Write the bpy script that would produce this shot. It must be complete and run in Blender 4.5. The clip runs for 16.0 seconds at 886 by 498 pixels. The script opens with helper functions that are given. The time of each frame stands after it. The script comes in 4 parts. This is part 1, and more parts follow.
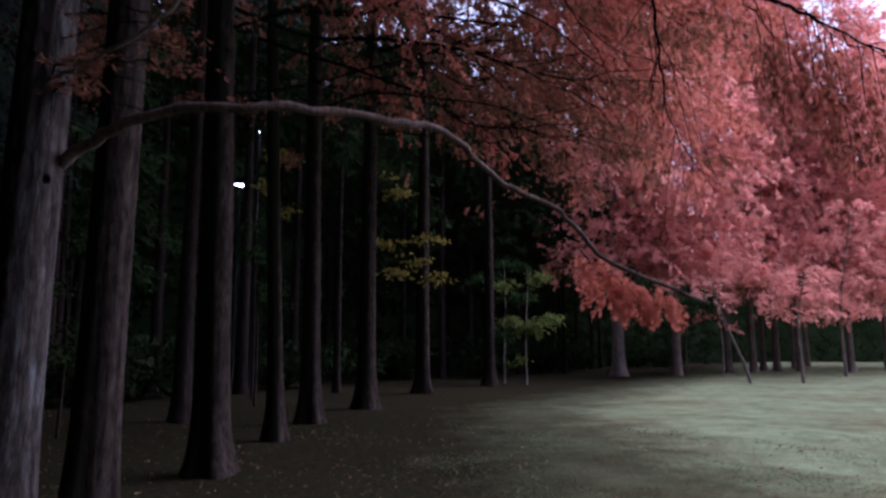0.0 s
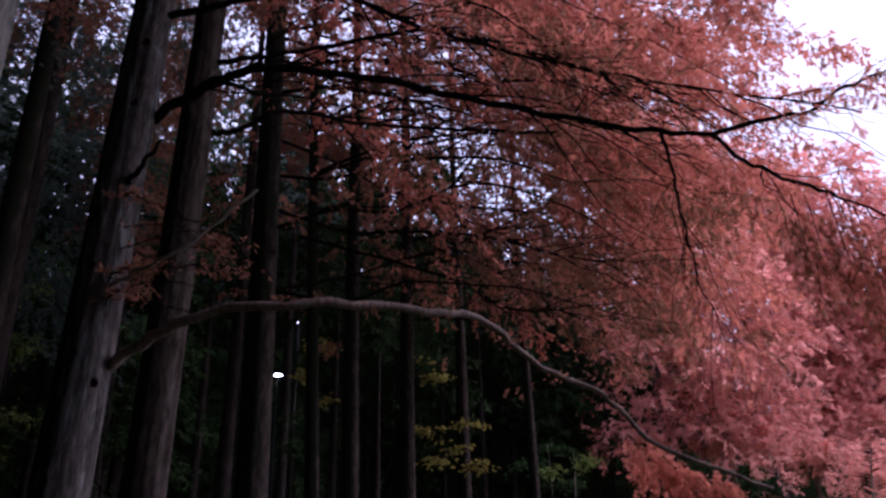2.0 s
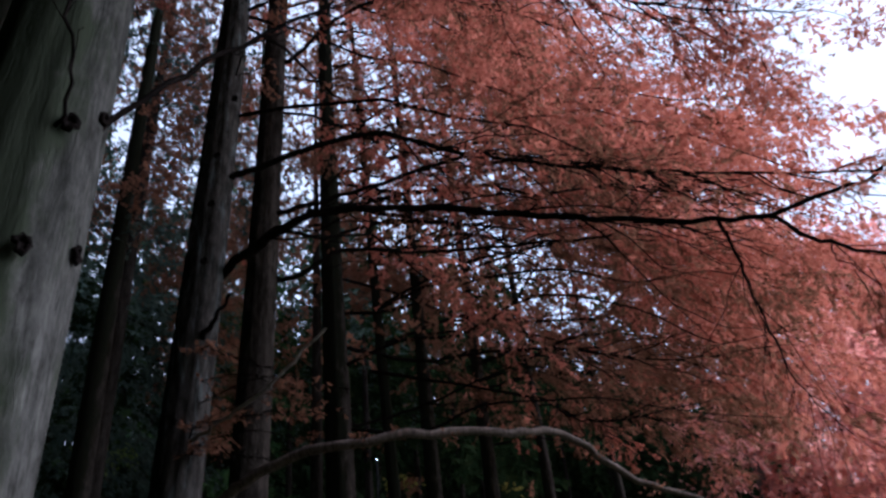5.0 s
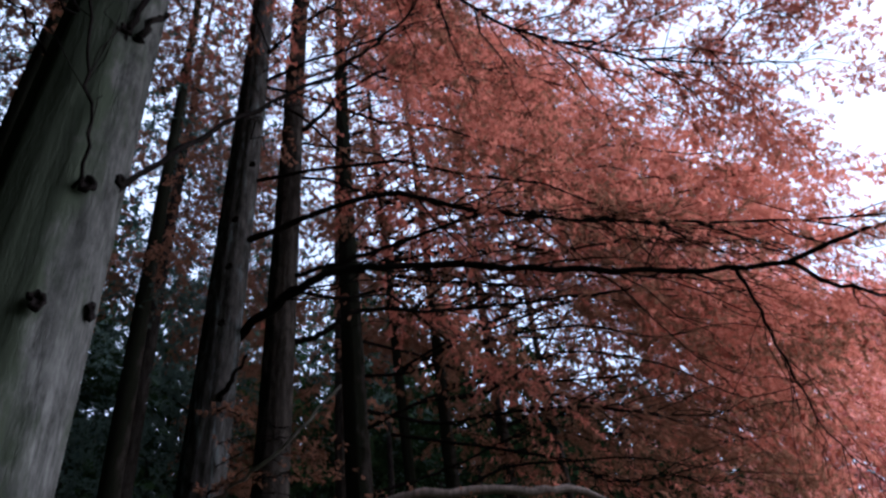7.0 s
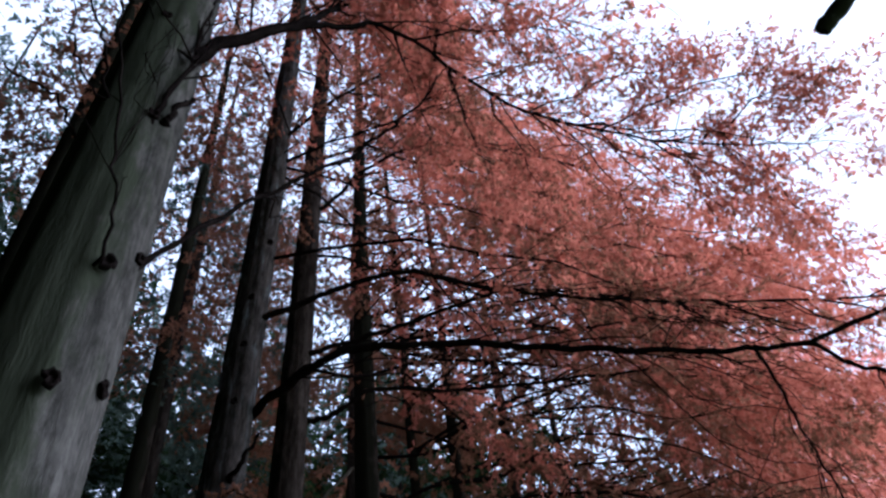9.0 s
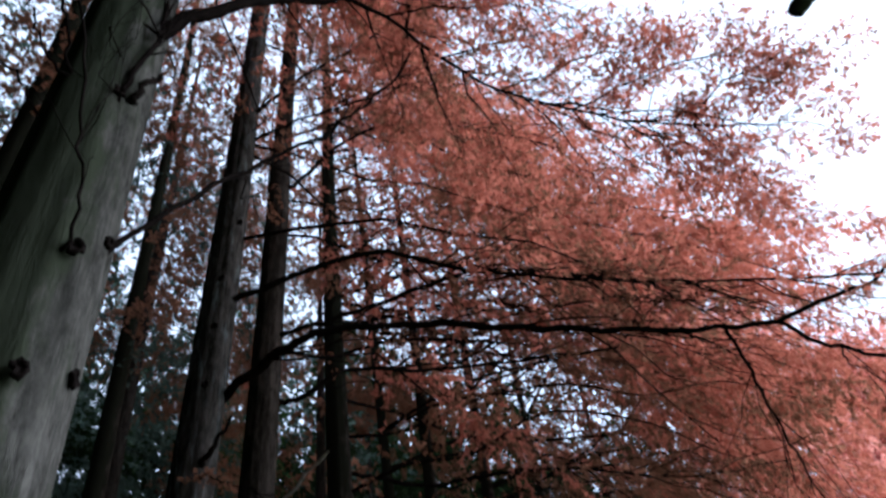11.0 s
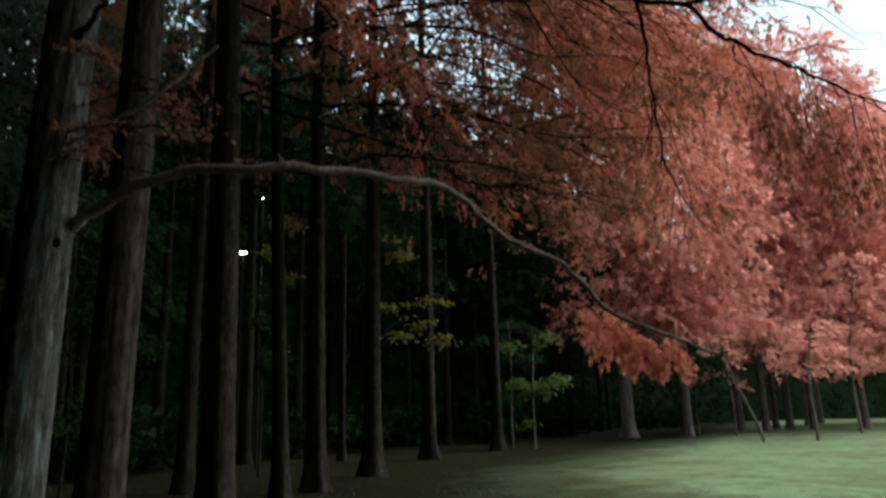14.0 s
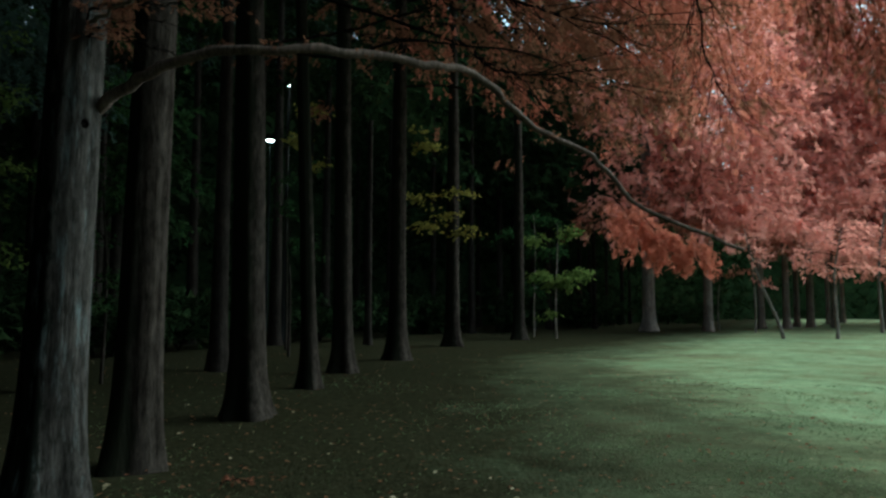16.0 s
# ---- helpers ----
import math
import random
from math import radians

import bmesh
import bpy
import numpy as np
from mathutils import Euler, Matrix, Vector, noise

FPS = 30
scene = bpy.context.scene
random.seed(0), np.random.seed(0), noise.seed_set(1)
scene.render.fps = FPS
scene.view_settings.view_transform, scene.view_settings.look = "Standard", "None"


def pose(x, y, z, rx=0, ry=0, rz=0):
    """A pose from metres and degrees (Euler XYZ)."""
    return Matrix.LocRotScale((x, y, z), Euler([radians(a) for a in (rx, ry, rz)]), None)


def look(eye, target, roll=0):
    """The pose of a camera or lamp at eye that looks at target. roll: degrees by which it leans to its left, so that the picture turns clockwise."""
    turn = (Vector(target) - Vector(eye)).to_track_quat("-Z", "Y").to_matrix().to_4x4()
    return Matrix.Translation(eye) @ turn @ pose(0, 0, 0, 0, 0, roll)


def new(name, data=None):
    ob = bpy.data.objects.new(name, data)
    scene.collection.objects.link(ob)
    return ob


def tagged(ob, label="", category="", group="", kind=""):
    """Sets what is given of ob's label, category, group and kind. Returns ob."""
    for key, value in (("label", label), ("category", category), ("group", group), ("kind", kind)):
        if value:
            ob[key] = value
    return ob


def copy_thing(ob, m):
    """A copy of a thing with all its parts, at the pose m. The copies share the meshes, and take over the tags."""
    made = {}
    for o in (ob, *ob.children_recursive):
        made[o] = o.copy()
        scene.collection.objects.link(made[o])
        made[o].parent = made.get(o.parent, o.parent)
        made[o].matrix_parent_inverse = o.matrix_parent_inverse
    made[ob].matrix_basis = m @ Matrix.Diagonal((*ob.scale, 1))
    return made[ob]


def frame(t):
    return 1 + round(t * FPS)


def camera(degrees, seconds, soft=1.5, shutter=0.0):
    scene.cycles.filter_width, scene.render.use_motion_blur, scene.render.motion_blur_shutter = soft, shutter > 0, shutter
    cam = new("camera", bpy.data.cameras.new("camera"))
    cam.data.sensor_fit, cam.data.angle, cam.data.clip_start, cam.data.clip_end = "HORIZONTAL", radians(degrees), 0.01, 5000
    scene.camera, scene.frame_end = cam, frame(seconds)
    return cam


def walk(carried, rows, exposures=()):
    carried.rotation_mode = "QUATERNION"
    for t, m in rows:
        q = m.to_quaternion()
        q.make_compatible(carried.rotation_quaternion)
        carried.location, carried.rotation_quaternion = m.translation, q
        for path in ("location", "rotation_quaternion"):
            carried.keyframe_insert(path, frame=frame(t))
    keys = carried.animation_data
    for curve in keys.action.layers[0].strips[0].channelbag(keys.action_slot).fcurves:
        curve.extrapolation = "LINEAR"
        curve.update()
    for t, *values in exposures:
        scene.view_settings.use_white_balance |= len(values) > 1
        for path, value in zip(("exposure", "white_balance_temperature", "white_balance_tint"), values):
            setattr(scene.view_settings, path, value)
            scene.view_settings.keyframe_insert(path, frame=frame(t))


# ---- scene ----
cam = camera(63.95, 16.0, soft=2.6, shutter=0.5)
# seconds, place, yaw to the left, pitch above the horizon, roll
PATH = [
    (0, 0.000, 0.000, 1.600, -0.00, 8.20, -0.00),
    (0.5, -0.001, -0.012, 1.616, 1.23, 11.43, 0.00),
    (1, -0.000, -0.032, 1.629, 2.76, 15.87, -0.63),
    (1.5, -0.012, -0.048, 1.645, 3.31, 20.18, -0.76),
    (2, -0.015, -0.049, 1.644, 2.78, 22.83, -1.55),
    (2.5, -0.018, -0.048, 1.647, 3.67, 23.16, -0.96),
    (3, -0.031, -0.058, 1.654, 5.01, 24.10, -0.67),
    (3.5, -0.036, -0.064, 1.655, 5.61, 27.61, -2.80),
    (4, -0.028, -0.059, 1.647, 6.08, 29.27, -4.44),
    (4.5, -0.022, -0.056, 1.639, 6.46, 30.88, -5.23),
    (5, -0.030, -0.049, 1.626, 7.65, 32.98, -6.51),
    (5.2, -0.026, -0.048, 1.618, 8.40, 33.86, -6.95),
    (7.3, 0.035, -0.005, 1.540, 9.35, 39.30, -7.25),
    (7.5, 0.035, -0.005, 1.540, 9.60, 40.03, -7.14),
    (8, 0.041, -0.006, 1.534, 9.81, 41.66, -6.83),
    (8.5, 0.038, -0.009, 1.535, 9.91, 43.91, -6.51),
    (8.7, 0.042, -0.013, 1.536, 9.97, 44.70, -6.40),
    (10.8, -0.019, -0.028, 1.611, 6.63, 43.83, -9.29),
    (11, -0.023, -0.022, 1.607, 6.48, 42.50, -8.92),
    (11.5, -0.029, -0.012, 1.605, 6.68, 38.88, -7.28),
    (12, -0.009, -0.010, 1.581, 6.26, 35.38, -5.79),
    (12.5, -0.012, -0.011, 1.567, 5.11, 30.70, -4.76),
    (13, -0.025, -0.018, 1.542, 3.12, 24.86, -3.83),
    (13.5, -0.024, -0.018, 1.531, 1.57, 18.86, -2.60),
    (14, -0.026, -0.017, 1.522, 0.15, 13.36, -1.34),
    (14.5, -0.022, -0.012, 1.505, 0.01, 9.33, -0.51),
    (15, -0.025, -0.007, 1.496, 1.27, 7.23, -0.02),
    (15.5, -0.025, -0.012, 1.492, 2.87, 5.06, 0.16),
    (16, -0.021, -0.007, 1.494, 2.38, 4.71, 0.21),
]
walk(cam, [(t, pose(x, y, z, 90 + p, 0, w) @ pose(0, 0, 0, 0, 0, r)) for t, x, y, z, w, p, r in PATH],
     exposures=[(0.0, 1.05, 5350, 38), (1.0, 1.06, 5600, 45), (2.5, 1.1, 5500, 34), (3.5, 1.12, 5400, 18), (5.2, 1.2, 5300, 15), (8.7, 1.5, 5200, 14), (10.8, 1.53, 5400, 9), (12.5, 1.4, 5500, -6), (13.0, 1.26, 5650, -6), (14.0, 1.1, 5800, -11), (16.0, 1.04, 5350, -21)])

# ---- sky and light: an overcast evening, brightest over the open lawn ----
world = bpy.data.worlds.new("evening_sky")
scene.world = world
world.use_nodes = True
wt = world.node_tree
back = wt.nodes["Background"]
sky = wt.nodes.new("ShaderNodeTexSky")
sky.sky_type, sky.sun_disc = "NISHITA", False
sky.sun_elevation, sky.sun_rotation = radians(34), radians(64)
sky.air_density, sky.dust_density = 1.0, 3.0
cloud = wt.nodes.new("ShaderNodeMix")
cloud.data_type = "RGBA"
cloud.inputs["Factor"].default_value = 0.75
cloud.inputs["B"].default_value = (8.6, 9.0, 10.0, 1)
wt.links.new(sky.outputs["Color"], cloud.inputs["A"])
wt.links.new(cloud.outputs["Result"], back.inputs["Color"])
back.inputs["Strength"].default_value = 0.067
sun = new("sun", bpy.data.lights.new("sun", "SUN"))
sun.data.energy, sun.data.angle, sun.data.color = 3.0, radians(60), (1.0, 0.97, 0.94)
sun.matrix_world = look((25.2, 12.3, 18.9), (0, 0, 0))


# ---- materials ----
def material(name, rough=0.9):
    m = bpy.data.materials.new(name)
    m.use_nodes = True
    b = m.node_tree.nodes["Principled BSDF"]
    b.inputs["Roughness"].default_value = rough
    b.inputs["Specular IOR Level"].default_value = 0.1
    return m, m.node_tree, b


def coords(nt, scale):
    tc = nt.nodes.new("ShaderNodeTexCoord")
    mp = nt.nodes.new("ShaderNodeMapping")
    mp.inputs["Scale"].default_value = scale
    nt.links.new(tc.outputs["Object"], mp.inputs["Vector"])
    return mp.outputs["Vector"]


def noise_tex(nt, vector, scale, detail=4.0, rough=0.6):
    n = nt.nodes.new("ShaderNodeTexNoise")
    n.inputs["Scale"].default_value, n.inputs["Detail"].default_value = scale, detail
    n.inputs["Roughness"].default_value = rough
    nt.links.new(vector, n.inputs["Vector"])
    return n.outputs["Fac"]


def ramp(nt, fac, stops):
    r = nt.nodes.new("ShaderNodeValToRGB")
    while len(r.color_ramp.elements) < len(stops):
        r.color_ramp.elements.new(0.5)
    for e, (at, colour) in zip(r.color_ramp.elements, stops):
        e.position, e.color = at, (*colour, 1)
    nt.links.new(fac, r.inputs["Fac"])
    return r.outputs["Color"]


def mixed(nt, fac, a, b, blend="MIX"):
    m = nt.nodes.new("ShaderNodeMix")
    m.data_type, m.blend_type = "RGBA", blend
    for key, value in (("Factor", fac), ("A", a), ("B", b)):
        if isinstance(value, (int, float)):
            m.inputs[key].default_value = value
        elif isinstance(value, tuple):
            m.inputs[key].default_value = (*value, 1)
        else:
            nt.links.new(value, m.inputs[key])
    return m.outputs["Result"]


def bump(nt, b, height, strength, distance):
    n = nt.nodes.new("ShaderNodeBump")
    n.inputs["Strength"].default_value, n.inputs["Distance"].default_value = strength, distance
    nt.links.new(height, n.inputs["Height"])
    nt.links.new(n.outputs["Normal"], b.inputs["Normal"])


def bark(name, dark, light, lichen=None, amount=0.62, moss_or_shade=None, blotch=0.0, side=(-2.6, -0.9, 0.0), rim=(0.72, 0.95)):
    """Stringy bark: long upright fibres, broad stains, pale lichen or green moss in patches, or shade painted dark down
    one side.
    """
    m, nt, b = material(name, 0.95)
    b.inputs["Specular IOR Level"].default_value = 0.0
    fine = noise_tex(nt, coords(nt, (52, 52, 6.5)), 1.0, 6, 0.7)
    coarse = noise_tex(nt, coords(nt, (15, 15, 1.8)), 1.0, 5, 0.65)
    both = nt.nodes.new("ShaderNodeMath")
    both.operation = "MULTIPLY_ADD"
    nt.links.new(fine, both.inputs[0])
    both.inputs[1].default_value = 0.55
    half = nt.nodes.new("ShaderNodeMath")
    half.operation = "MULTIPLY"
    nt.links.new(coarse, half.inputs[0])
    half.inputs[1].default_value = 0.45
    nt.links.new(half.outputs[0], both.inputs[2])
    fibre = both.outputs[0]
    broad = noise_tex(nt, coords(nt, (2.2, 2.2, 0.9)), 1.0, 3)
    col = ramp(nt, fibre, [(0.36, dark), (0.66, light)])
    col = mixed(nt, 0.75, col, ramp(nt, broad, [(0.3, (0.45, 0.42, 0.4)), (0.7, (1.15, 1.12, 1.1))]), "MULTIPLY")
    if blotch:
        spot = noise_tex(nt, coords(nt, (11, 11, 5)), 1.0, 6, 0.7)
        col = mixed(nt, blotch, col, ramp(nt, spot, [(0.34, (0.25, 0.24, 0.22)), (0.5, (0.9, 0.9, 0.9)), (0.7, (1.5, 1.5, 1.45))]), "MULTIPLY")
    if moss_or_shade:
        # side away from the lawn: moss on mossy_bark, painted shade on the other barks
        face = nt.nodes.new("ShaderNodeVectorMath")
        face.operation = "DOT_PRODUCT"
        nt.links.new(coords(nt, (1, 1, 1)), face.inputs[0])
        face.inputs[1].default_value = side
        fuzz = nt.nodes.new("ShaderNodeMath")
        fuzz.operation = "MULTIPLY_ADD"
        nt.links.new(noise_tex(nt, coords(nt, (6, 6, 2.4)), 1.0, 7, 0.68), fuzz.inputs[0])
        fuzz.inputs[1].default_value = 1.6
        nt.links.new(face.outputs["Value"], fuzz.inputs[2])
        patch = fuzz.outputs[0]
        col = mixed(nt, ramp(nt, patch, [(rim[0], (0, 0, 0)), (rim[1], (0.93, 0.93, 0.93))]), col, moss_or_shade)
    if lichen:
        patch = noise_tex(nt, coords(nt, (15, 15, 2.6)), 1.0, 7, 0.7)
        col = mixed(nt, ramp(nt, patch, [(amount - 0.06, (0, 0, 0)), (amount + 0.16, (0.85, 0.85, 0.85))]), col, lichen)
    nt.links.new(col, b.inputs["Base Color"])
    bump(nt, b, fibre, 0.8, 0.03)
    return m


def leafy(name, a, b, c, through_light=0.4, fine=14.0):
    """Thin leaves that let part of the light through; hue drifts from spray to spray and from bough to bough."""
    m = bpy.data.materials.new(name)
    m.use_nodes = True
    nt = m.node_tree
    nt.nodes.remove(nt.nodes["Principled BSDF"])
    out = nt.nodes["Material Output"]
    v = coords(nt, (1, 1, 1))
    col = ramp(nt, noise_tex(nt, v, fine, 2), [(0.3, a), (0.52, b), (0.75, c)])
    big = ramp(nt, noise_tex(nt, v, 0.7, 3), [(0.35, (0.72, 0.66, 0.62)), (0.65, (1.15, 1.15, 1.15))])
    col = mixed(nt, 0.9, col, big, "MULTIPLY")
    d = nt.nodes.new("ShaderNodeBsdfDiffuse")
    t = nt.nodes.new("ShaderNodeBsdfTranslucent")
    mix = nt.nodes.new("ShaderNodeMixShader")
    mix.inputs["Fac"].default_value = through_light
    nt.links.new(col, d.inputs["Color"])
    nt.links.new(col, t.inputs["Color"])
    nt.links.new(d.outputs[0], mix.inputs[1])
    nt.links.new(t.outputs[0], mix.inputs[2])
    nt.links.new(mix.outputs[0], out.inputs["Surface"])
    return m


# redwood and lichened bark: their dark side is shade painted into the colour
BARK = bark("redwood_bark", (0.01, 0.0082, 0.0072), (0.066, 0.054, 0.047), blotch=0.8, moss_or_shade=(0.010, 0.0105, 0.007))
# darker copy of the bark: the wood's gloom put into its colour
WOOD_BARK = bark("shaded_wood_bark", (0.008, 0.007, 0.006), (0.05, 0.042, 0.038), blotch=0.6)
BARK_LICHEN = bark("lichened_bark", (0.013, 0.0116, 0.0107), (0.089, 0.079, 0.074), (0.15, 0.17, 0.173), 0.6, blotch=0.75, moss_or_shade=(0.008, 0.009, 0.007), rim=(0.81, 0.94))
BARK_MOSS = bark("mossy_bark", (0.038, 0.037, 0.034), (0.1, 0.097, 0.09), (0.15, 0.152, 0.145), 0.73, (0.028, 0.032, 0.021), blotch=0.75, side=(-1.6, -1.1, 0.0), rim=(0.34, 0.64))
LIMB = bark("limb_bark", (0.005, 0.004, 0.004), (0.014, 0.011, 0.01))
# paler copy of redwood bark: daylight on distant trunks put into the colour
LIT_BARK = bark("lit_redwood_bark", (0.085, 0.07, 0.062), (0.33, 0.285, 0.255), blotch=0.5)
PALE_LIMB = bark("weathered_limb_bark", (0.04, 0.031, 0.028), (0.26, 0.2, 0.175))
DEAD_WOOD = bark("bare_dead_wood", (0.11, 0.095, 0.085), (0.4, 0.36, 0.32))
RED = leafy("russet_needles", (0.4, 0.122, 0.084), (0.49, 0.165, 0.113), (0.56, 0.227, 0.153), 0.5)
# brown needles; inside the crowns a darker copy of RED with shade painted in
RUST = leafy("brown_or_shaded_needles", (0.155, 0.068, 0.042), (0.19, 0.088, 0.053), (0.24, 0.115, 0.068), 0.55)
GREEN = leafy("green_leaves", (0.015, 0.034, 0.014), (0.03, 0.06, 0.022), (0.06, 0.09, 0.03), 0.4, 6)
GREY_GREEN = leafy("grey_green_leaves", (0.035, 0.055, 0.048), (0.06, 0.085, 0.07), (0.1, 0.125, 0.1), 0.55, 6)
# brighter copy of GREEN: light on the leaf clusters put into the colour
LIT_GREEN = leafy("lit_green_leaves", (0.075, 0.112, 0.03), (0.12, 0.16, 0.044), (0.18, 0.215, 0.065), 0.5, 3)
YELLOW = leafy("yellow_green_leaves", (0.12, 0.115, 0.028), (0.19, 0.17, 0.042), (0.27, 0.22, 0.06), 0.5, 3)
DARK = leafy("evergreen_leaves", (0.01, 0.018, 0.008), (0.019, 0.033, 0.014), (0.035, 0.048, 0.019), 0.2, 3)
# brighter copy of RED: open light and haze put into the needle colour
LIT_RED = leafy("lit_russet_needles", (0.62, 0.228, 0.19), (0.74, 0.322, 0.268), (0.79, 0.415, 0.34), 0.5, 5)


# ---- mesh helpers ----
def mesh_of(name, verts, faces, mat, smooth=False):
    """A mesh from arrays: verts n x 3, faces m x k."""
    verts, faces = np.asarray(verts, np.float32), np.asarray(faces, np.int32)
    me = bpy.data.meshes.new(name)
    k = faces.shape[1]
    me.vertices.add(len(verts))
    me.vertices.foreach_set("co", verts.ravel())
    me.loops.add(faces.size)
    me.loops.foreach_set("vertex_index", faces.ravel())
    me.polygons.add(len(faces))
    me.polygons.foreach_set("loop_start", np.arange(0, faces.size, k, dtype=np.int32))
    if smooth:
        me.polygons.foreach_set("use_smooth", np.ones(len(faces), bool))
    me.materials.append(mat)
    me.update(calc_edges=True)
    me.validate()
    return me


def part(name, me, parent, label=""):
    ob = new(name, me)
    ob.parent = parent
    return tagged(ob, label) if label else ob


def spline(points, steps):
    """A smooth line through a few points."""
    p = np.asarray(points, float)
    p = np.vstack([2 * p[0] - p[1], p, 2 * p[-1] - p[-2]])
    out = []
    for i in range(1, len(p) - 2):
        for u in np.linspace(0, 1, steps, endpoint=False):
            a, b, c, d = p[i - 1:i + 3]
            out.append(0.5 * (2 * b + (c - a) * u + (2 * a - 5 * b + 4 * c - d) * u * u + (3 * b - a - 3 * c + d) * u ** 3))
    return np.array(out + [p[-2]])


class Soup:
    """Collects quads or triangles of many small pieces for one mesh."""

    def __init__(self):
        self.v, self.f, self.n = [], [], 0

    def add(self, v, f):
        self.v.append(v)
        self.f.append(f + self.n)
        self.n += len(v)

    def mesh(self, name, mat, smooth=False):
        return mesh_of(name, np.concatenate(self.v), np.concatenate(self.f), mat, smooth)


def tube(line, r0, r1, sides, rng, rough=0.0):
    """Quads of a tapering round bar along a line, closed at the tip."""
    n = len(line)
    way = np.gradient(line, axis=0)
    way /= np.linalg.norm(way, axis=1)[:, None] + 1e-9
    side = np.cross(way, (0.0, 0.0, 1.0))
    bad = np.linalg.norm(side, axis=1) < 0.05
    side[bad] = (1, 0, 0)
    side /= np.linalg.norm(side, axis=1)[:, None]
    up = np.cross(side, way)
    r = np.linspace(r0, r1, n)
    if rough:
        r = r * (1 + rough * rng.standard_normal(n))
    a = np.linspace(0, 2 * np.pi, sides, endpoint=False)
    v = line[:, None] + r[:, None, None] * (np.cos(a)[None, :, None] * side[:, None] + np.sin(a)[None, :, None] * up[:, None])
    i, j = np.meshgrid(np.arange(n - 1), np.arange(sides), indexing="ij")
    k = (j + 1) % sides
    f = np.stack([i * sides + j, i * sides + k, (i + 1) * sides + k, (i + 1) * sides + j], -1).reshape(-1, 4)
    return v.reshape(-1, 3), f


def frond(pairs):
    """A feather of narrow leaflets on one axis: triangles in (along, across, off) of unit length."""
    tri = []
    for i in range(pairs):
        u = 0.08 + 0.8 * i / pairs
        w = 0.34 * math.sin(math.pi * (0.18 + 0.75 * i / pairs))
        for s in (-1, 1):
            tri += [(u, 0, 0), (u + 0.75 / pairs, 0, 0), (u + 0.9 / pairs, s * w, -0.07)]
    tri += [(0.8, -0.05, 0), (0.8, 0.05, 0), (1.08, 0, -0.04)]
    return np.array(tri)


# key 1: a broad pointed leaf, folded along its rib
FROND = {5: frond(5), 3: frond(3), 2: frond(2),
         1: np.array([(0, 0, 0), (0.45, 0.3, 0.06), (1, 0, -0.08), (0, 0, 0), (1, 0, -0.08), (0.45, -0.3, 0.06)])}


def sprays(soup, at, way, size, pairs, rng):
    """Feathers at many places, pointing along way, rolled at random and slightly drooped."""
    n = len(at)
    if not n:
        return
    way = way / (np.linalg.norm(way, axis=1)[:, None] + 1e-9)
    roll = rng.standard_normal((n, 3)) * 0.65 + (0, 0, 1)
    side = np.cross(way, roll)
    side /= np.linalg.norm(side, axis=1)[:, None] + 1e-9
    off = np.cross(side, way)
    f = FROND[pairs]
    v = at[:, None] + size[:, None, None] * (f[None, :, :1] * way[:, None] + f[None, :, 1:2] * side[:, None] + f[None, :, 2:] * off[:, None])
    soup.add(v.reshape(-1, 3), np.arange(n * len(f)).reshape(-1, 3))


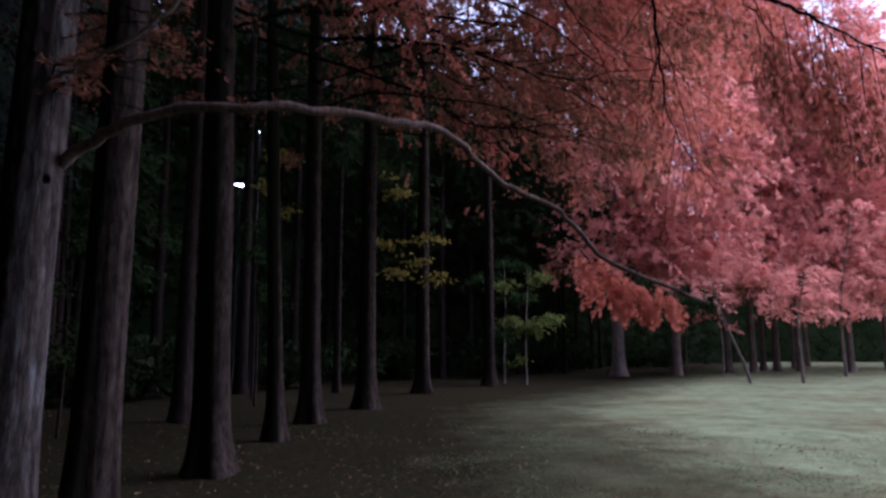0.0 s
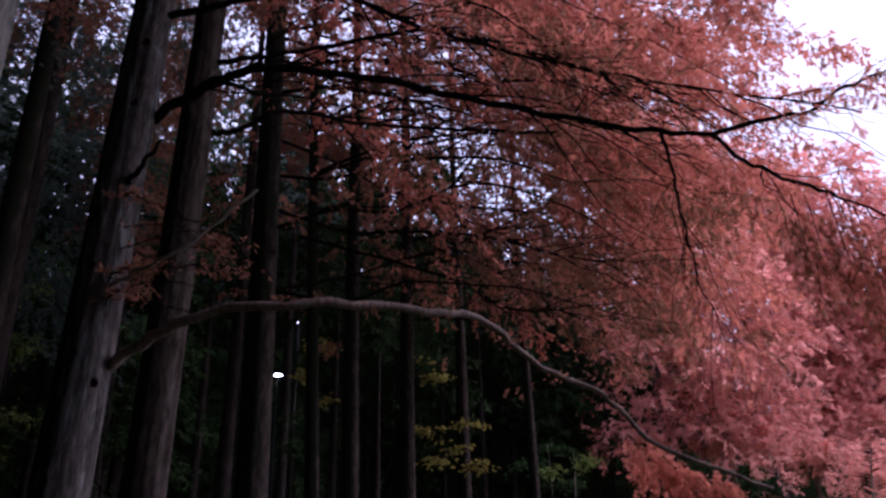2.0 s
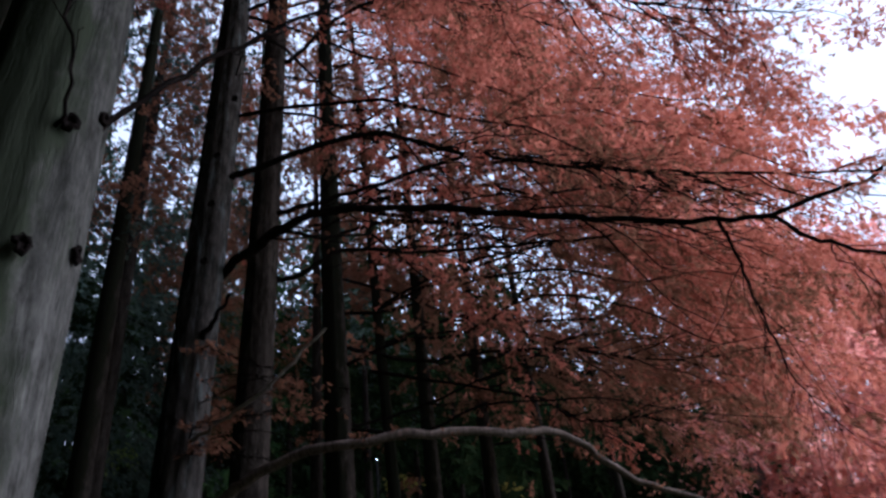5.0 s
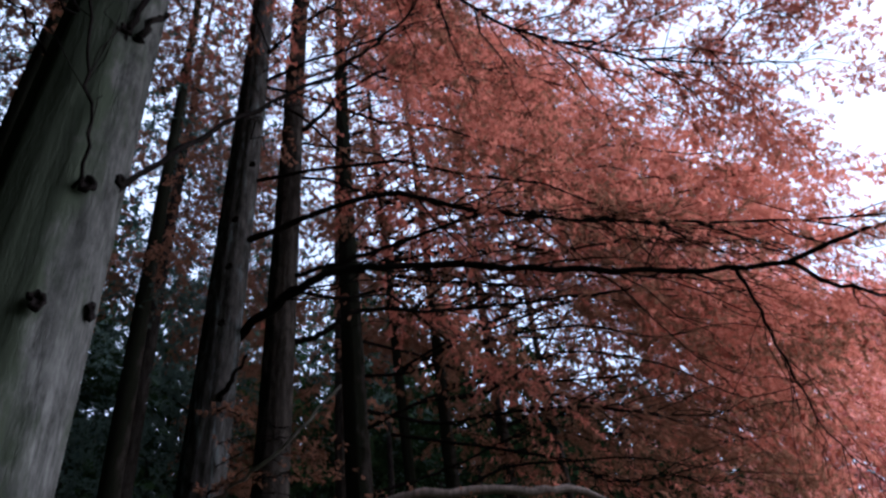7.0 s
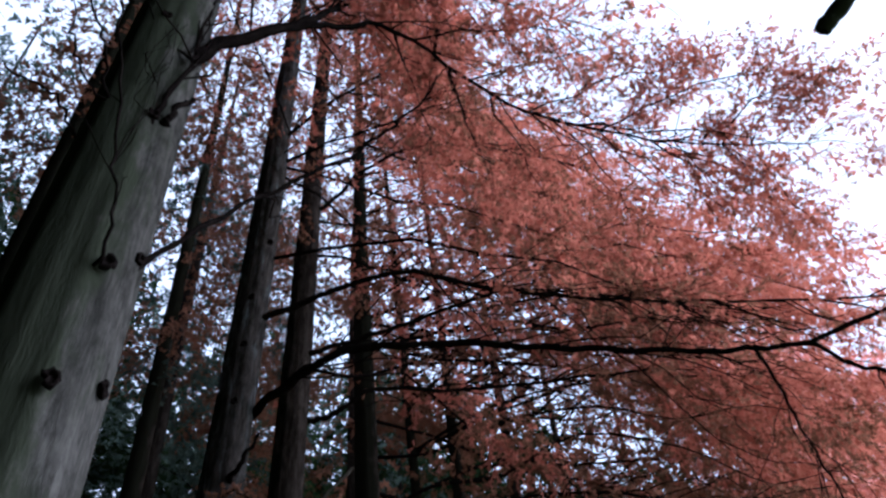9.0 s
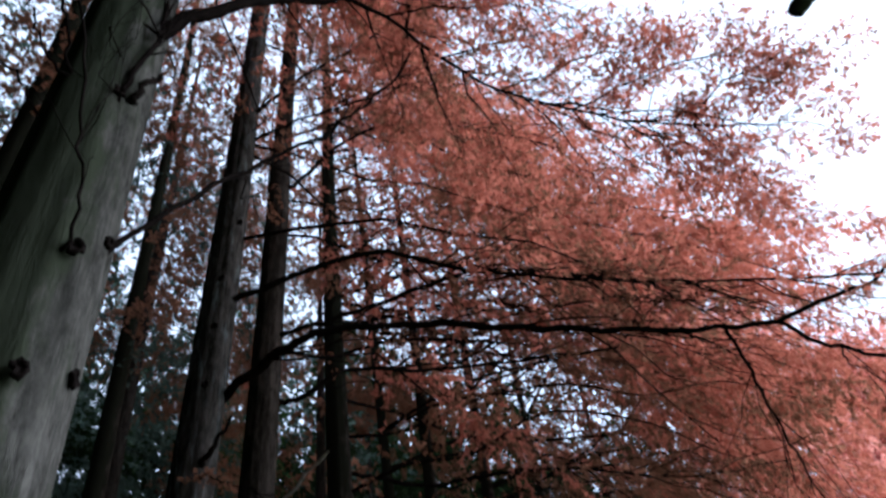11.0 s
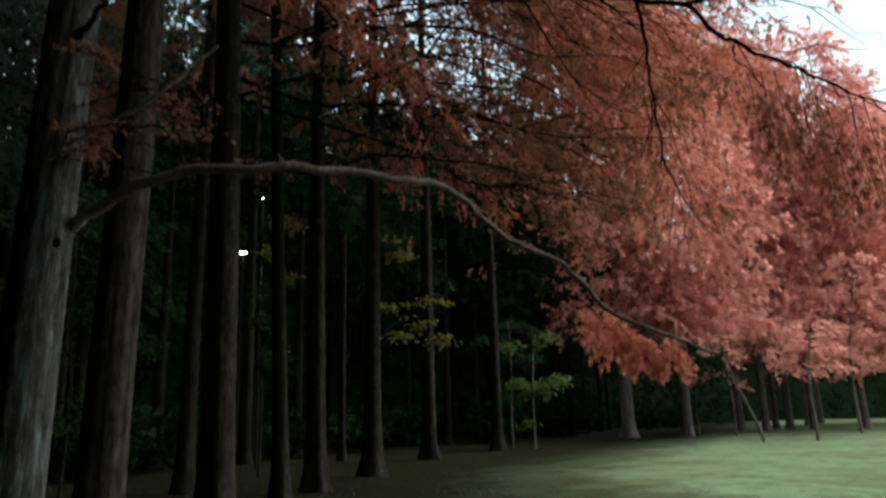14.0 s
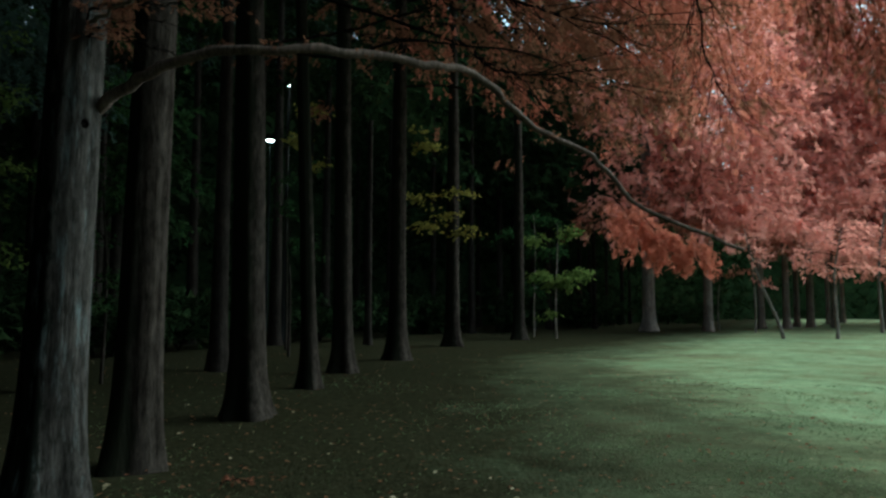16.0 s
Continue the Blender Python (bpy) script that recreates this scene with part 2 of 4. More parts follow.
class Tree:
    """What one tree collects: boughs, twigs and leaf sprays."""

    def __init__(self, seed):
        self.rng = np.random.default_rng(seed)
        self.boughs = []
        # height and distance from the trunk within which shade is painted as brown needles
        self.dim = None
        self.lean = (0.0, 0.0)
        # how closely its sprays gather in tufts, 0 for evenly spread ones
        self.clump = 0.0
        self.bough, self.twig, self.red, self.rust = Soup(), Soup(), Soup(), Soup()

    def dress(self, line, start, gap, twig, spray, pairs=5, droop=0.35, rust=0.0, thick=0.004, fill=1.0, wires=True):
        """Side twigs with hanging sprays along a bough, from the share start of its length outwards."""
        rng = self.rng
        seg = np.linalg.norm(np.diff(line, axis=0), axis=1)
        run = np.concatenate([[0], np.cumsum(seg)])
        total = run[-1]
        s = np.arange(start * total, total, gap)
        s = s + rng.uniform(-0.4, 0.4, len(s)) * gap
        s = np.clip(s, 0, total * 0.999)
        centre = np.stack([np.interp(s, run, line[:, k]) for k in range(3)], 1)
        ahead = np.stack([np.interp(np.minimum(s + 0.2, total), run, line[:, k]) for k in range(3)], 1) - \
            np.stack([np.interp(np.maximum(s - 0.2, 0), run, line[:, k]) for k in range(3)], 1)
        ahead /= np.linalg.norm(ahead, axis=1)[:, None] + 1e-9
        for c, a, q in zip(centre, ahead, s / total):
            hand = np.cross(a, (0, 0, 1.0))
            hand /= np.linalg.norm(hand) + 1e-9
            for sign in (-1, 1):
                if rng.random() > fill:
                    continue
                ln = twig * rng.uniform(0.55, 1.2) * (1.0 - 0.45 * max(0, (q - 0.7) / 0.3))
                w = hand * sign * rng.uniform(0.5, 1.0) + a * rng.uniform(0.35, 0.9) + np.array((0, 0, rng.uniform(-0.35, 0.3)))
                w /= np.linalg.norm(w)
                u = np.linspace(0, 1, 4)[:, None]
                tw = c + w * ln * u + np.array((0, 0, -1.0)) * droop * ln * u ** 2 + rng.standard_normal((4, 3)) * 0.03 * ln * u
                if wires:
                    self.twig.add(*tube(tw, thick, thick * 0.4, 3, rng))
                m = max(2, int(ln / (0.42 * spray)))
                k = rng.uniform(0.12, 1.0, m)
                at = np.stack([np.interp(k, u[:, 0], tw[:, d]) for d in range(3)], 1)
                way = w + rng.standard_normal((m, 3)) * 0.6 + np.array((0, 0, -droop * 1.2))
                size = spray * rng.uniform(0.6, 1.3, m)
                brown = np.full(m, rng.random() < rust)
                if self.clump:
                    # sprays gather in tufts with gaps between
                    p = at * self.clump
                    wave = np.sin(p[:, 0] + 1.3 * np.sin(0.8 * p[:, 1])) + np.sin(1.1 * p[:, 1] + 1.2 * np.sin(0.9 * p[:, 2])) + np.sin(1.2 * p[:, 2] + 1.1 * np.sin(0.7 * p[:, 0]))
                    kept = wave + rng.normal(0, 0.25, m) > (-0.75 if self.dim else -0.45)
                    at, way, size, brown, m = at[kept], way[kept], size[kept] * 1.12, brown[kept], int(kept.sum())
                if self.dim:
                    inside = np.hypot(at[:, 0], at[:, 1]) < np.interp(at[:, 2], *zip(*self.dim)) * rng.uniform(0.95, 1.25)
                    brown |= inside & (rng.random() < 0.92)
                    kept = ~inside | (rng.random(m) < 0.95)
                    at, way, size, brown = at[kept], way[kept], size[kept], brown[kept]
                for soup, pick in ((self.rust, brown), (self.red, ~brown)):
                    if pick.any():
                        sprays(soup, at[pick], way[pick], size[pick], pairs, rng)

    def finish(self, parent, red=None, rust=None, each=False):
        """Links what was collected. each: every bough a part of its own, else one joined tangle."""
        for v, f in self.boughs:
            if each:
                part("branch", mesh_of("branch", v, f, LIMB, True), parent)
            else:
                self.bough.add(v, f)
        for soup, name, mat, label in ((self.bough, "branchwork", LIMB, "bare dark spreading boughs"), (self.twig, "twig_tangle", LIMB, "thin dark twigs"),
                                       (self.red, "crown", red or RED, "feathery needles in hanging sprays"), (self.rust, "inner_foliage", rust or RUST, "brown needles, partly shade painted into the colour")):
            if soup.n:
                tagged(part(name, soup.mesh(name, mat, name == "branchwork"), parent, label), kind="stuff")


def trunk_mesh(name, r, height, mat, seed, sides, rings, flare=0.7, lean=(0, 0), top=0.12):
    """A tall trunk with a fluted, spreading foot and an uneven, ridged surface."""
    rng = np.random.default_rng(seed)
    z = height * np.linspace(0, 1, rings) ** 2.2
    z[0] = -0.15
    a = np.linspace(0, 2 * np.pi, sides, endpoint=False)
    zz, aa = np.meshgrid(z, a, indexing="ij")
    taper = top + (1 - top) * (1 - zz / height)
    foot = np.exp(-np.maximum(zz, 0) / 0.45)
    lobes = sum(rng.uniform(0.5, 1) * np.cos(k * aa + rng.uniform(0, 6.3)) for k in (3, 4, 6)) / 2.2
    ridge = sum(np.cos(k * aa + rng.uniform(0, 6.3) + 0.35 * np.sin(zz * rng.uniform(0.4, 1.1))) for k in (5, 8, 13)) / 3
    wob = sum(rng.uniform(-1, 1) * np.sin(zz * rng.uniform(0.3, 1.3) + aa * k) for k in (0, 1, 2)) / 3
    rr = r * taper * (1 + flare * foot * (0.75 + 0.5 * lobes) + 0.06 * ridge + 0.05 * wob + 0.1 * np.exp(-zz / 1.6) * lobes)
    sway = 0.02 * r * zz
    x = rr * np.cos(aa) + lean[0] * zz + sway * 0.4 * np.sin(zz * 0.35 + seed)
    y = rr * np.sin(aa) + lean[1] * zz + sway * 0.4 * np.cos(zz * 0.3 + seed)
    v = np.stack([x, y, zz], -1).reshape(-1, 3)
    i, j = np.meshgrid(np.arange(rings - 1), np.arange(sides), indexing="ij")
    k = (j + 1) % sides
    f = np.stack([i * sides + j, i * sides + k, (i + 1) * sides + k, (i + 1) * sides + j], -1).reshape(-1, 4)
    return mesh_of(name, v, f, mat, True)


def knot(parent, at, way, r, label=""):
    """The swollen rim of a lost branch, hollow in the middle."""
    bm = bmesh.new()
    n, m = 14, 6
    odd = [0.85 + 0.3 * noise.noise((at[2] * 9, math.cos(2 * math.pi * k / n) * 1.4, math.sin(2 * math.pi * k / n) * 1.4)) + 0.15 * math.sin(k * 2.6 + at[2]) for k in range(n)]
    ring = [[bm.verts.new((r * o * (1 + 0.42 * math.cos(b)) * math.cos(a), r * o * (1 + 0.42 * math.cos(b)) * math.sin(a) * 1.25,
                           r * 0.45 * math.sin(b) + 0.2 * r * math.sin(3 * a + at[2]))) for b in np.linspace(0, 2 * math.pi, m, endpoint=False)]
            for a, o in zip(np.linspace(0, 2 * math.pi, n, endpoint=False), odd)]
    for i in range(n):
        for j in range(m):
            bm.faces.new((ring[i][j], ring[(i + 1) % n][j], ring[(i + 1) % n][(j + 1) % m], ring[i][(j + 1) % m]))
    c = bm.verts.new((0, 0, -0.1 * r))
    inner = [ring[i][m // 2] for i in range(n)]
    for i in range(n):
        bm.faces.new((inner[i], inner[(i + 1) % n], c))
    me = bpy.data.meshes.new("knot")
    bm.to_mesh(me)
    bm.free()
    me.materials.append(LIMB)
    for p in me.polygons:
        p.use_smooth = True
    ob = part("knot", me, parent, label)
    ob.matrix_local = Matrix.Translation(at) @ Vector(way).to_track_quat("Z", "Y").to_matrix().to_4x4()


def boughs(tree, low, height, count, out, reach, inner, lean=(0, 0), spray=0.15, gap=0.2, twig=0.55, pairs=5, sides=5,
           wires=True, rust_in=0.6, leaf_from=0.3, open_fill=1.0, in_fill=0.7, thick=0.03, thin_in=0.0, shade=False, bare=1, dull=0.0, profile=None, swing=0.9):
    """Boughs all the way up a trunk: long and leafy to the open side, short and sparse into the wood."""
    rng = tree.rng
    for i in range(count):
        q = (i + rng.uniform(0, 0.9)) / count
        z = low + (height - low) * q ** 1.15
        az = i * 2.399 + rng.uniform(-0.5, 0.5)
        if i % 2 == 0:
            az = math.atan2(out[1], out[0]) + rng.uniform(-swing, swing)
        away = np.array((math.cos(az), math.sin(az)))
        face = max(0.0, float(away @ np.array(out))) ** 0.7
        if (face < 0.3 or z < low + 4) and rng.random() < thin_in:
            continue
        full = reach * (1 - (0.5 if shade else 0.8) * ((z - low) / (height - low)) ** 1.25)
        if profile:
            full = float(np.interp(z, *zip(*profile))) * rng.uniform(0.86, 1.0)
        ln = (inner * min(1.0, 0.4 + 0.6 * full / reach) * (1 - face) + full * face) * rng.uniform(0.72, 1.08)
        ln = max(ln, 0.7)
        rise = rng.uniform(0.05, 0.4) + 0.35 * q
        bend = rise * 0.75 + rng.uniform(0.0, 0.2) + 0.15 * face * (1 - q)
        if shade and z < low + 3.5:
            bend = min(bend, rise + 0.08)
        u = np.linspace(0, 1, 7)[:, None]
        side = np.array((-away[1], away[0]))
        wander = rng.uniform(-0.2, 0.2) * ln
        start = np.array((lean[0] * z, lean[1] * z, z))
        line = start + np.hstack([away * ln * u + side * wander * np.sin(u * 3) * u, (rise * u - bend * u ** 2) * ln])
        line[1:-1] += rng.standard_normal((5, 3)) * 0.026 * ln
        if i % bare == 0:
            tree.boughs.append(tube(spline(line, 3) if shade else line, thick * (0.4 + 0.09 * ln), 0.006, sides, rng, 0.06))
        browned = rust_in * (1 - face) if z < 13 else 0.15 * (1 - face)
        browned = max(browned, dull, 0.75 * (1 - face) if shade and z < 20 else 0.0)
        long = twig * min(1.0, 0.45 + 0.16 * ln)
        hang = (0.6 + 0.45 * face if shade else 0.35 + 0.25 * face) * (1 - 0.5 * q)
        fill = open_fill * face + in_fill * (1 - face)
        first = leaf_from
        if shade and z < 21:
            # inner lengths carry few sprays, all in the darker needles as painted shade
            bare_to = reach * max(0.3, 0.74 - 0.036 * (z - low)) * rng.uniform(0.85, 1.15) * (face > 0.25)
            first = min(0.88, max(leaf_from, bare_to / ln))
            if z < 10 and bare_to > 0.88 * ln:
                browned = 1.0
            inside = line[:max(3, int(len(line) * first) + 1)]
            tree.dress(inside, 0.2, gap * 1.6, long * 0.75, spray * 0.85, pairs, 0.3, 1.0, 0.004, 0.26 if z < low + 1.5 else 0.45 if z < 10 else 0.28, wires)
            if face > 0.25:
                # between the bare length and the bright tip the sprays are partly shade-darkened
                cut = min(0.9, first + 1.7 / ln)
                smooth = spline(line, 3)
                k = max(4, int(len(smooth) * cut))
                tree.dress(smooth[:k], min(0.97, first / cut), gap, long, spray, pairs, hang, 0.95 if z < 9 else 0.25, 0.004, fill, wires)
                first = cut
        tree.dress(line, first, gap, long, spray, pairs, hang, browned, 0.004, fill, wires)


def trunk_shoots(tree, r, height, lean, low, high, count, reach, spray, pairs=2, rust=1.0):
    """Short leafy shoots that stand off a trunk all the way up."""
    rng = tree.rng
    for i in range(count):
        z = low + (high - low) * rng.random()
        a, ln = rng.uniform(0, 6.283), reach * rng.uniform(0.4, 1.2)
        u = np.linspace(0, 1, 4)[:, None]
        off = r * (1 - 0.8 * z / height)
        way = np.array((math.cos(a), math.sin(a), 0.0))
        line = np.array((lean[0] * z, lean[1] * z, z)) + way * (off + ln * u) + np.array((0, 0, 1.0)) * ln * (0.35 * u - 0.6 * u ** 2)
        if i % 3 == 0:
            tree.bough.add(*tube(line, 0.009, 0.003, 3, rng))
        tree.dress(line, 0.05, spray * 1.1, 0.4 * reach, spray, pairs, 0.5, rust, wires=False)


def tufts(tree, at, radius, count, spray, pairs=2, flat=0.6, rust=0.5):
    """A loose cloud of small sprays round the end of a shoot."""
    rng = tree.rng
    off = rng.standard_normal((count, 3))
    off *= (rng.random((count, 1)) ** 0.45) / (np.linalg.norm(off, axis=1)[:, None] + 1e-9)
    p = np.array(at) + off * radius * (1, 1, flat)
    way = off + rng.standard_normal((count, 3)) * 0.5 + (0, 0, -0.25)
    size = spray * rng.uniform(0.6, 1.3, count)
    brown = rng.random(count) < rust
    for soup, pick in ((tree.rust, brown), (tree.red, ~brown)):
        sprays(soup, p[pick], way[pick], size[pick], pairs, rng)


def thing(name, x, y, label, category, group="", turn=0.0):
    ob = tagged(new(name), label, category, group)
    ob.matrix_world = pose(x, y, 0, 0, 0, turn)
    return ob


def shoot(tree, line, q, r):
    """A bare thin side shoot off a bough, forked once."""
    rng = tree.rng
    k = int(q * (len(line) - 2))
    a = line[k + 1] - line[k]
    a = a / np.linalg.norm(a)
    hand = np.cross(a, (0, 0, 1.0)) * rng.choice((-1, 1))
    u = np.linspace(0, 1, 6)[:, None]
    ln = rng.uniform(0.5, 1.9)
    w = a + hand * rng.uniform(0.1, 0.7) + np.array((0, 0, rng.uniform(-0.6, 0.35)))
    side = line[k] + w / np.linalg.norm(w) * ln * u + np.array((0, 0, rng.uniform(-0.25, 0.1))) * ln * u ** 2
    side[1:] += rng.standard_normal((5, 3)) * 0.025 * ln
    r = min(0.011, 0.3 * r)
    tree.bough.add(*tube(side, r, 0.003, 5, rng))
    w = a * 0.8 + hand * rng.uniform(-0.5, 0.5) + np.array((0, 0, rng.uniform(-0.5, 0.3)))
    fork = side[3] + w * ln * 0.5 * u
    fork[1:] += rng.standard_normal((5, 3)) * 0.02 * ln
    tree.bough.add(*tube(fork, r * 0.6, 0.0025, 4, rng))


def limb(tree, parent, origin, points, r0, r1, mat=LIMB, leaves=None, label="", **dress):
    """One long bough that can be followed by eye, through a few places of the plan."""
    points = np.array(points) - np.array((*origin, 0.0))
    axis = np.array((tree.lean[0] * points[0, 2], tree.lean[1] * points[0, 2], points[0, 2] - 0.03))
    if 0.06 < np.hypot(*(points[0] - axis)[:2]) < 0.6:
        # the bough starts in the heart of the trunk
        points = np.vstack([axis, points])
    line = spline(points, 6)
    line[1:-1] += tree.rng.standard_normal((len(line) - 2, 3)) * 0.012
    s = Soup()
    s.add(*tube(line, r0, r1, 8, tree.rng, 0.05))
    part("limb", s.mesh("limb", mat, True), parent, label)
    run = float(np.linalg.norm(np.diff(line, axis=0), axis=1).sum())
    for k in range(int(run * 3.6) if run > 2.5 and mat == LIMB else 0):
        shoot(tree, line, 0.3 + 0.65 * tree.rng.random(), r0)
    if leaves is not None:
        tree.dress(line, leaves, **dress)
    return line


def forks(tree, line, shares, length, r, spread=1.0, rise=0.0, leaves=0.2, tuft=0, **dress):
    """Leafy side boughs off a long limb, one to each hand in turn."""
    rng = tree.rng
    for i, q in enumerate(shares):
        k = int(q * (len(line) - 2))
        c, a = line[k], line[k + 1] - line[k]
        a = a / np.linalg.norm(a)
        hand = np.cross(a, (0, 0, 1.0)) * (1 if i % 2 else -1)
        w = a * rng.uniform(0.5, 0.9) + hand * spread * rng.uniform(0.6, 1.0) + np.array((0, 0, rise + rng.uniform(-0.15, 0.15)))
        ln = length * rng.uniform(0.7, 1.15)
        u = np.linspace(0, 1, 7)[:, None]
        side = c + w / np.linalg.norm(w) * ln * u + np.array((0, 0, -1.0)) * 0.22 * ln * u ** 2
        side[1:] += rng.standard_normal((6, 3)) * 0.02 * ln
        tree.boughs.append(tube(side, r, 0.004, 5, rng, 0.06))
        tree.dress(side, leaves, **dress)
        for j in range(4 if tuft else 0):
            at = side[int(rng.integers(3, 7))] + rng.standard_normal(3) * (0.3, 0.3, 0.14)
            tufts(tree, at, rng.uniform(0.2, 0.4), tuft, 0.08, 2, 0.5, 0.2)


# ---- ground ----
def ground_mesh():
    u = np.linspace(-1, 1, 151)
    line = np.sinh(u * 4.2) / math.sinh(4.2) * 420
    gx, gy = np.meshgrid(line, line + 14, indexing="ij")
    gz = 0.035 * np.sin(gx * 0.7 + 1.3 * np.sin(gy * 0.31)) * np.cos(gy * 0.53) + 0.02 * np.sin(gx * 1.9 + gy * 1.3)
    gz = gz * np.clip(1.2 - np.hypot(gx, gy - 14) / 90, 0.2, 1)
    n = len(line)
    i, j = np.meshgrid(np.arange(n - 1), np.arange(n - 1), indexing="ij")
    f = np.stack([i * n + j, (i + 1) * n + j, (i + 1) * n + j + 1, i * n + j + 1], -1).reshape(-1, 4)
    return np.stack([gx, gy, gz], -1).reshape(-1, 3), f


def height_at(x, y):
    z = 0.035 * np.sin(x * 0.7 + 1.3 * np.sin(y * 0.31)) * np.cos(y * 0.53) + 0.02 * np.sin(x * 1.9 + y * 1.3)
    return z * np.clip(1.2 - np.hypot(x, y - 14) / 90, 0.2, 1)


def lawn_material():
    m, nt, b = material("worn_lawn", 1.0)
    b.inputs["Specular IOR Level"].default_value = 0.0
    v = coords(nt, (1, 1, 1))
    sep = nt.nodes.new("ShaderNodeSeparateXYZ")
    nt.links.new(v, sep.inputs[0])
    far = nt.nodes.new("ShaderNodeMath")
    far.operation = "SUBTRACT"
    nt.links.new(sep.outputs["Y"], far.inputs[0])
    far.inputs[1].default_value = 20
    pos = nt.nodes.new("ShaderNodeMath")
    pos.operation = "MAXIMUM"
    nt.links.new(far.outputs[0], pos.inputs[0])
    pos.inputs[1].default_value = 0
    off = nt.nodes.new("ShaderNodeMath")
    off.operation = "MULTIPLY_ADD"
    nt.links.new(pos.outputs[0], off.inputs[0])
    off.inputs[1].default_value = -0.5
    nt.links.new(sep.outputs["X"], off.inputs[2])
    # darkens towards the tree row: bare soil plus shade put into the colour
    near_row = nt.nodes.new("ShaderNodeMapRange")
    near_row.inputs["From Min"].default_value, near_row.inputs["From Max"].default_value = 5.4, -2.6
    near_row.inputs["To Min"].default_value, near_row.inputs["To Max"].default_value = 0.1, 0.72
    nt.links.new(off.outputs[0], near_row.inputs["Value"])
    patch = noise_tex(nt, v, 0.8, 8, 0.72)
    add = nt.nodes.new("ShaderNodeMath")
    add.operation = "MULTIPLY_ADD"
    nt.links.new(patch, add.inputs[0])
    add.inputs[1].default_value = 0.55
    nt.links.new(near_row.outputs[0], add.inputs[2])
    fine = noise_tex(nt, v, 22, 5)
    grass = ramp(nt, fine, [(0.25, (0.135, 0.172, 0.095)), (0.5, (0.19, 0.232, 0.134)), (0.8, (0.25, 0.29, 0.178))])
    tuft = ramp(nt, noise_tex(nt, v, 1.4, 6, 0.7), [(0.32, (0.72, 0.5, 0.48)), (0.5, (0.95, 0.93, 0.9)), (0.68, (1.15, 1.17, 1.08))])
    grass = mixed(nt, 0.65, grass, tuft, "MULTIPLY")
    worn = ramp(nt, noise_tex(nt, v, 0.22, 4), [(0.36, (0.78, 0.62, 0.56)), (0.6, (1.06, 1.1, 1.05))])
    grass = mixed(nt, 0.7, grass, worn, "MULTIPLY")
    # soil tone kept near black to carry the shade below the crowns
    shaded_soil = ramp(nt, noise_tex(nt, v, 9, 6), [(0.3, (0.008, 0.0072, 0.004)), (0.7, (0.025, 0.022, 0.0125))])
    col = mixed(nt, ramp(nt, add.outputs[0], [(0.34, (0, 0, 0)), (0.56, (0.7, 0.7, 0.7)), (0.8, (0.98, 0.98, 0.98))]), grass, shaded_soil)
    nt.links.new(col, b.inputs["Base Color"])
    bump(nt, b, fine, 0.7, 0.05)
    return m


LAWN = lawn_material()
tagged(new("ground", mesh_of("ground", *ground_mesh(), LAWN, True)), "worn grass lawn, bare earth and painted shade under the trees", "ground", kind="structure")

# ---- the row of dawn redwoods along the lawn ----
TALL = "tall dawn redwood with feathery russet autumn needles beside the lawn"
ROW = "row of redwoods"

# the tree beside the camera, moss on its shaded side
ox, oy = -2.3, 2.2
tree_x = thing("redwood_tree", ox, oy, "thick mossy dawn redwood trunk with knots and russet boughs", "tree", ROW)
grow = Tree(11)
grow.clump = 7.5
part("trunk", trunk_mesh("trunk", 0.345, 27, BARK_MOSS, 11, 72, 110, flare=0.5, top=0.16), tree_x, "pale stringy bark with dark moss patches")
fork_x = limb(grow, tree_x, (ox, oy), [(-2.25, 2.2, 6.1), (-2.0, 2.26, 6.42), (-1.86, 2.43, 6.86), (-1.56, 2.76, 7.51), (-1.29, 3.11, 8.41), (-0.66, 3.62, 9.7), (0.6, 4.6, 10.2), (1.9, 5.4, 10.1)],
              0.068, 0.006, leaves=0.55, label="heavy dark bough reaching over the lawn", gap=0.1, twig=0.7, spray=0.065, droop=0.2, pairs=2, rust=0.3)
long_x = limb(grow, tree_x, (ox, oy), [(-1.6, 2.72, 7.45), (-1.2, 3.1, 7.95), (-0.81, 3.48, 8.35), (0.16, 4.79, 8.46), (1.55, 5.17, 7.67), (2.97, 5.22, 7.05)],
              0.036, 0.007, leaves=0.4, label="long dark bough bending over the lawn", gap=0.1, twig=0.7, spray=0.065, droop=0.15, pairs=2, rust=0.6)
forks(grow, long_x, (0.42, 0.47, 0.52, 0.56, 0.6, 0.66, 0.72, 0.78, 0.84, 0.9, 0.96), 1.9, 0.014, 0.8, 0.1, 0.15, tuft=95, gap=0.11, twig=0.4, spray=0.06, droop=0.2, pairs=2, rust=0.3)
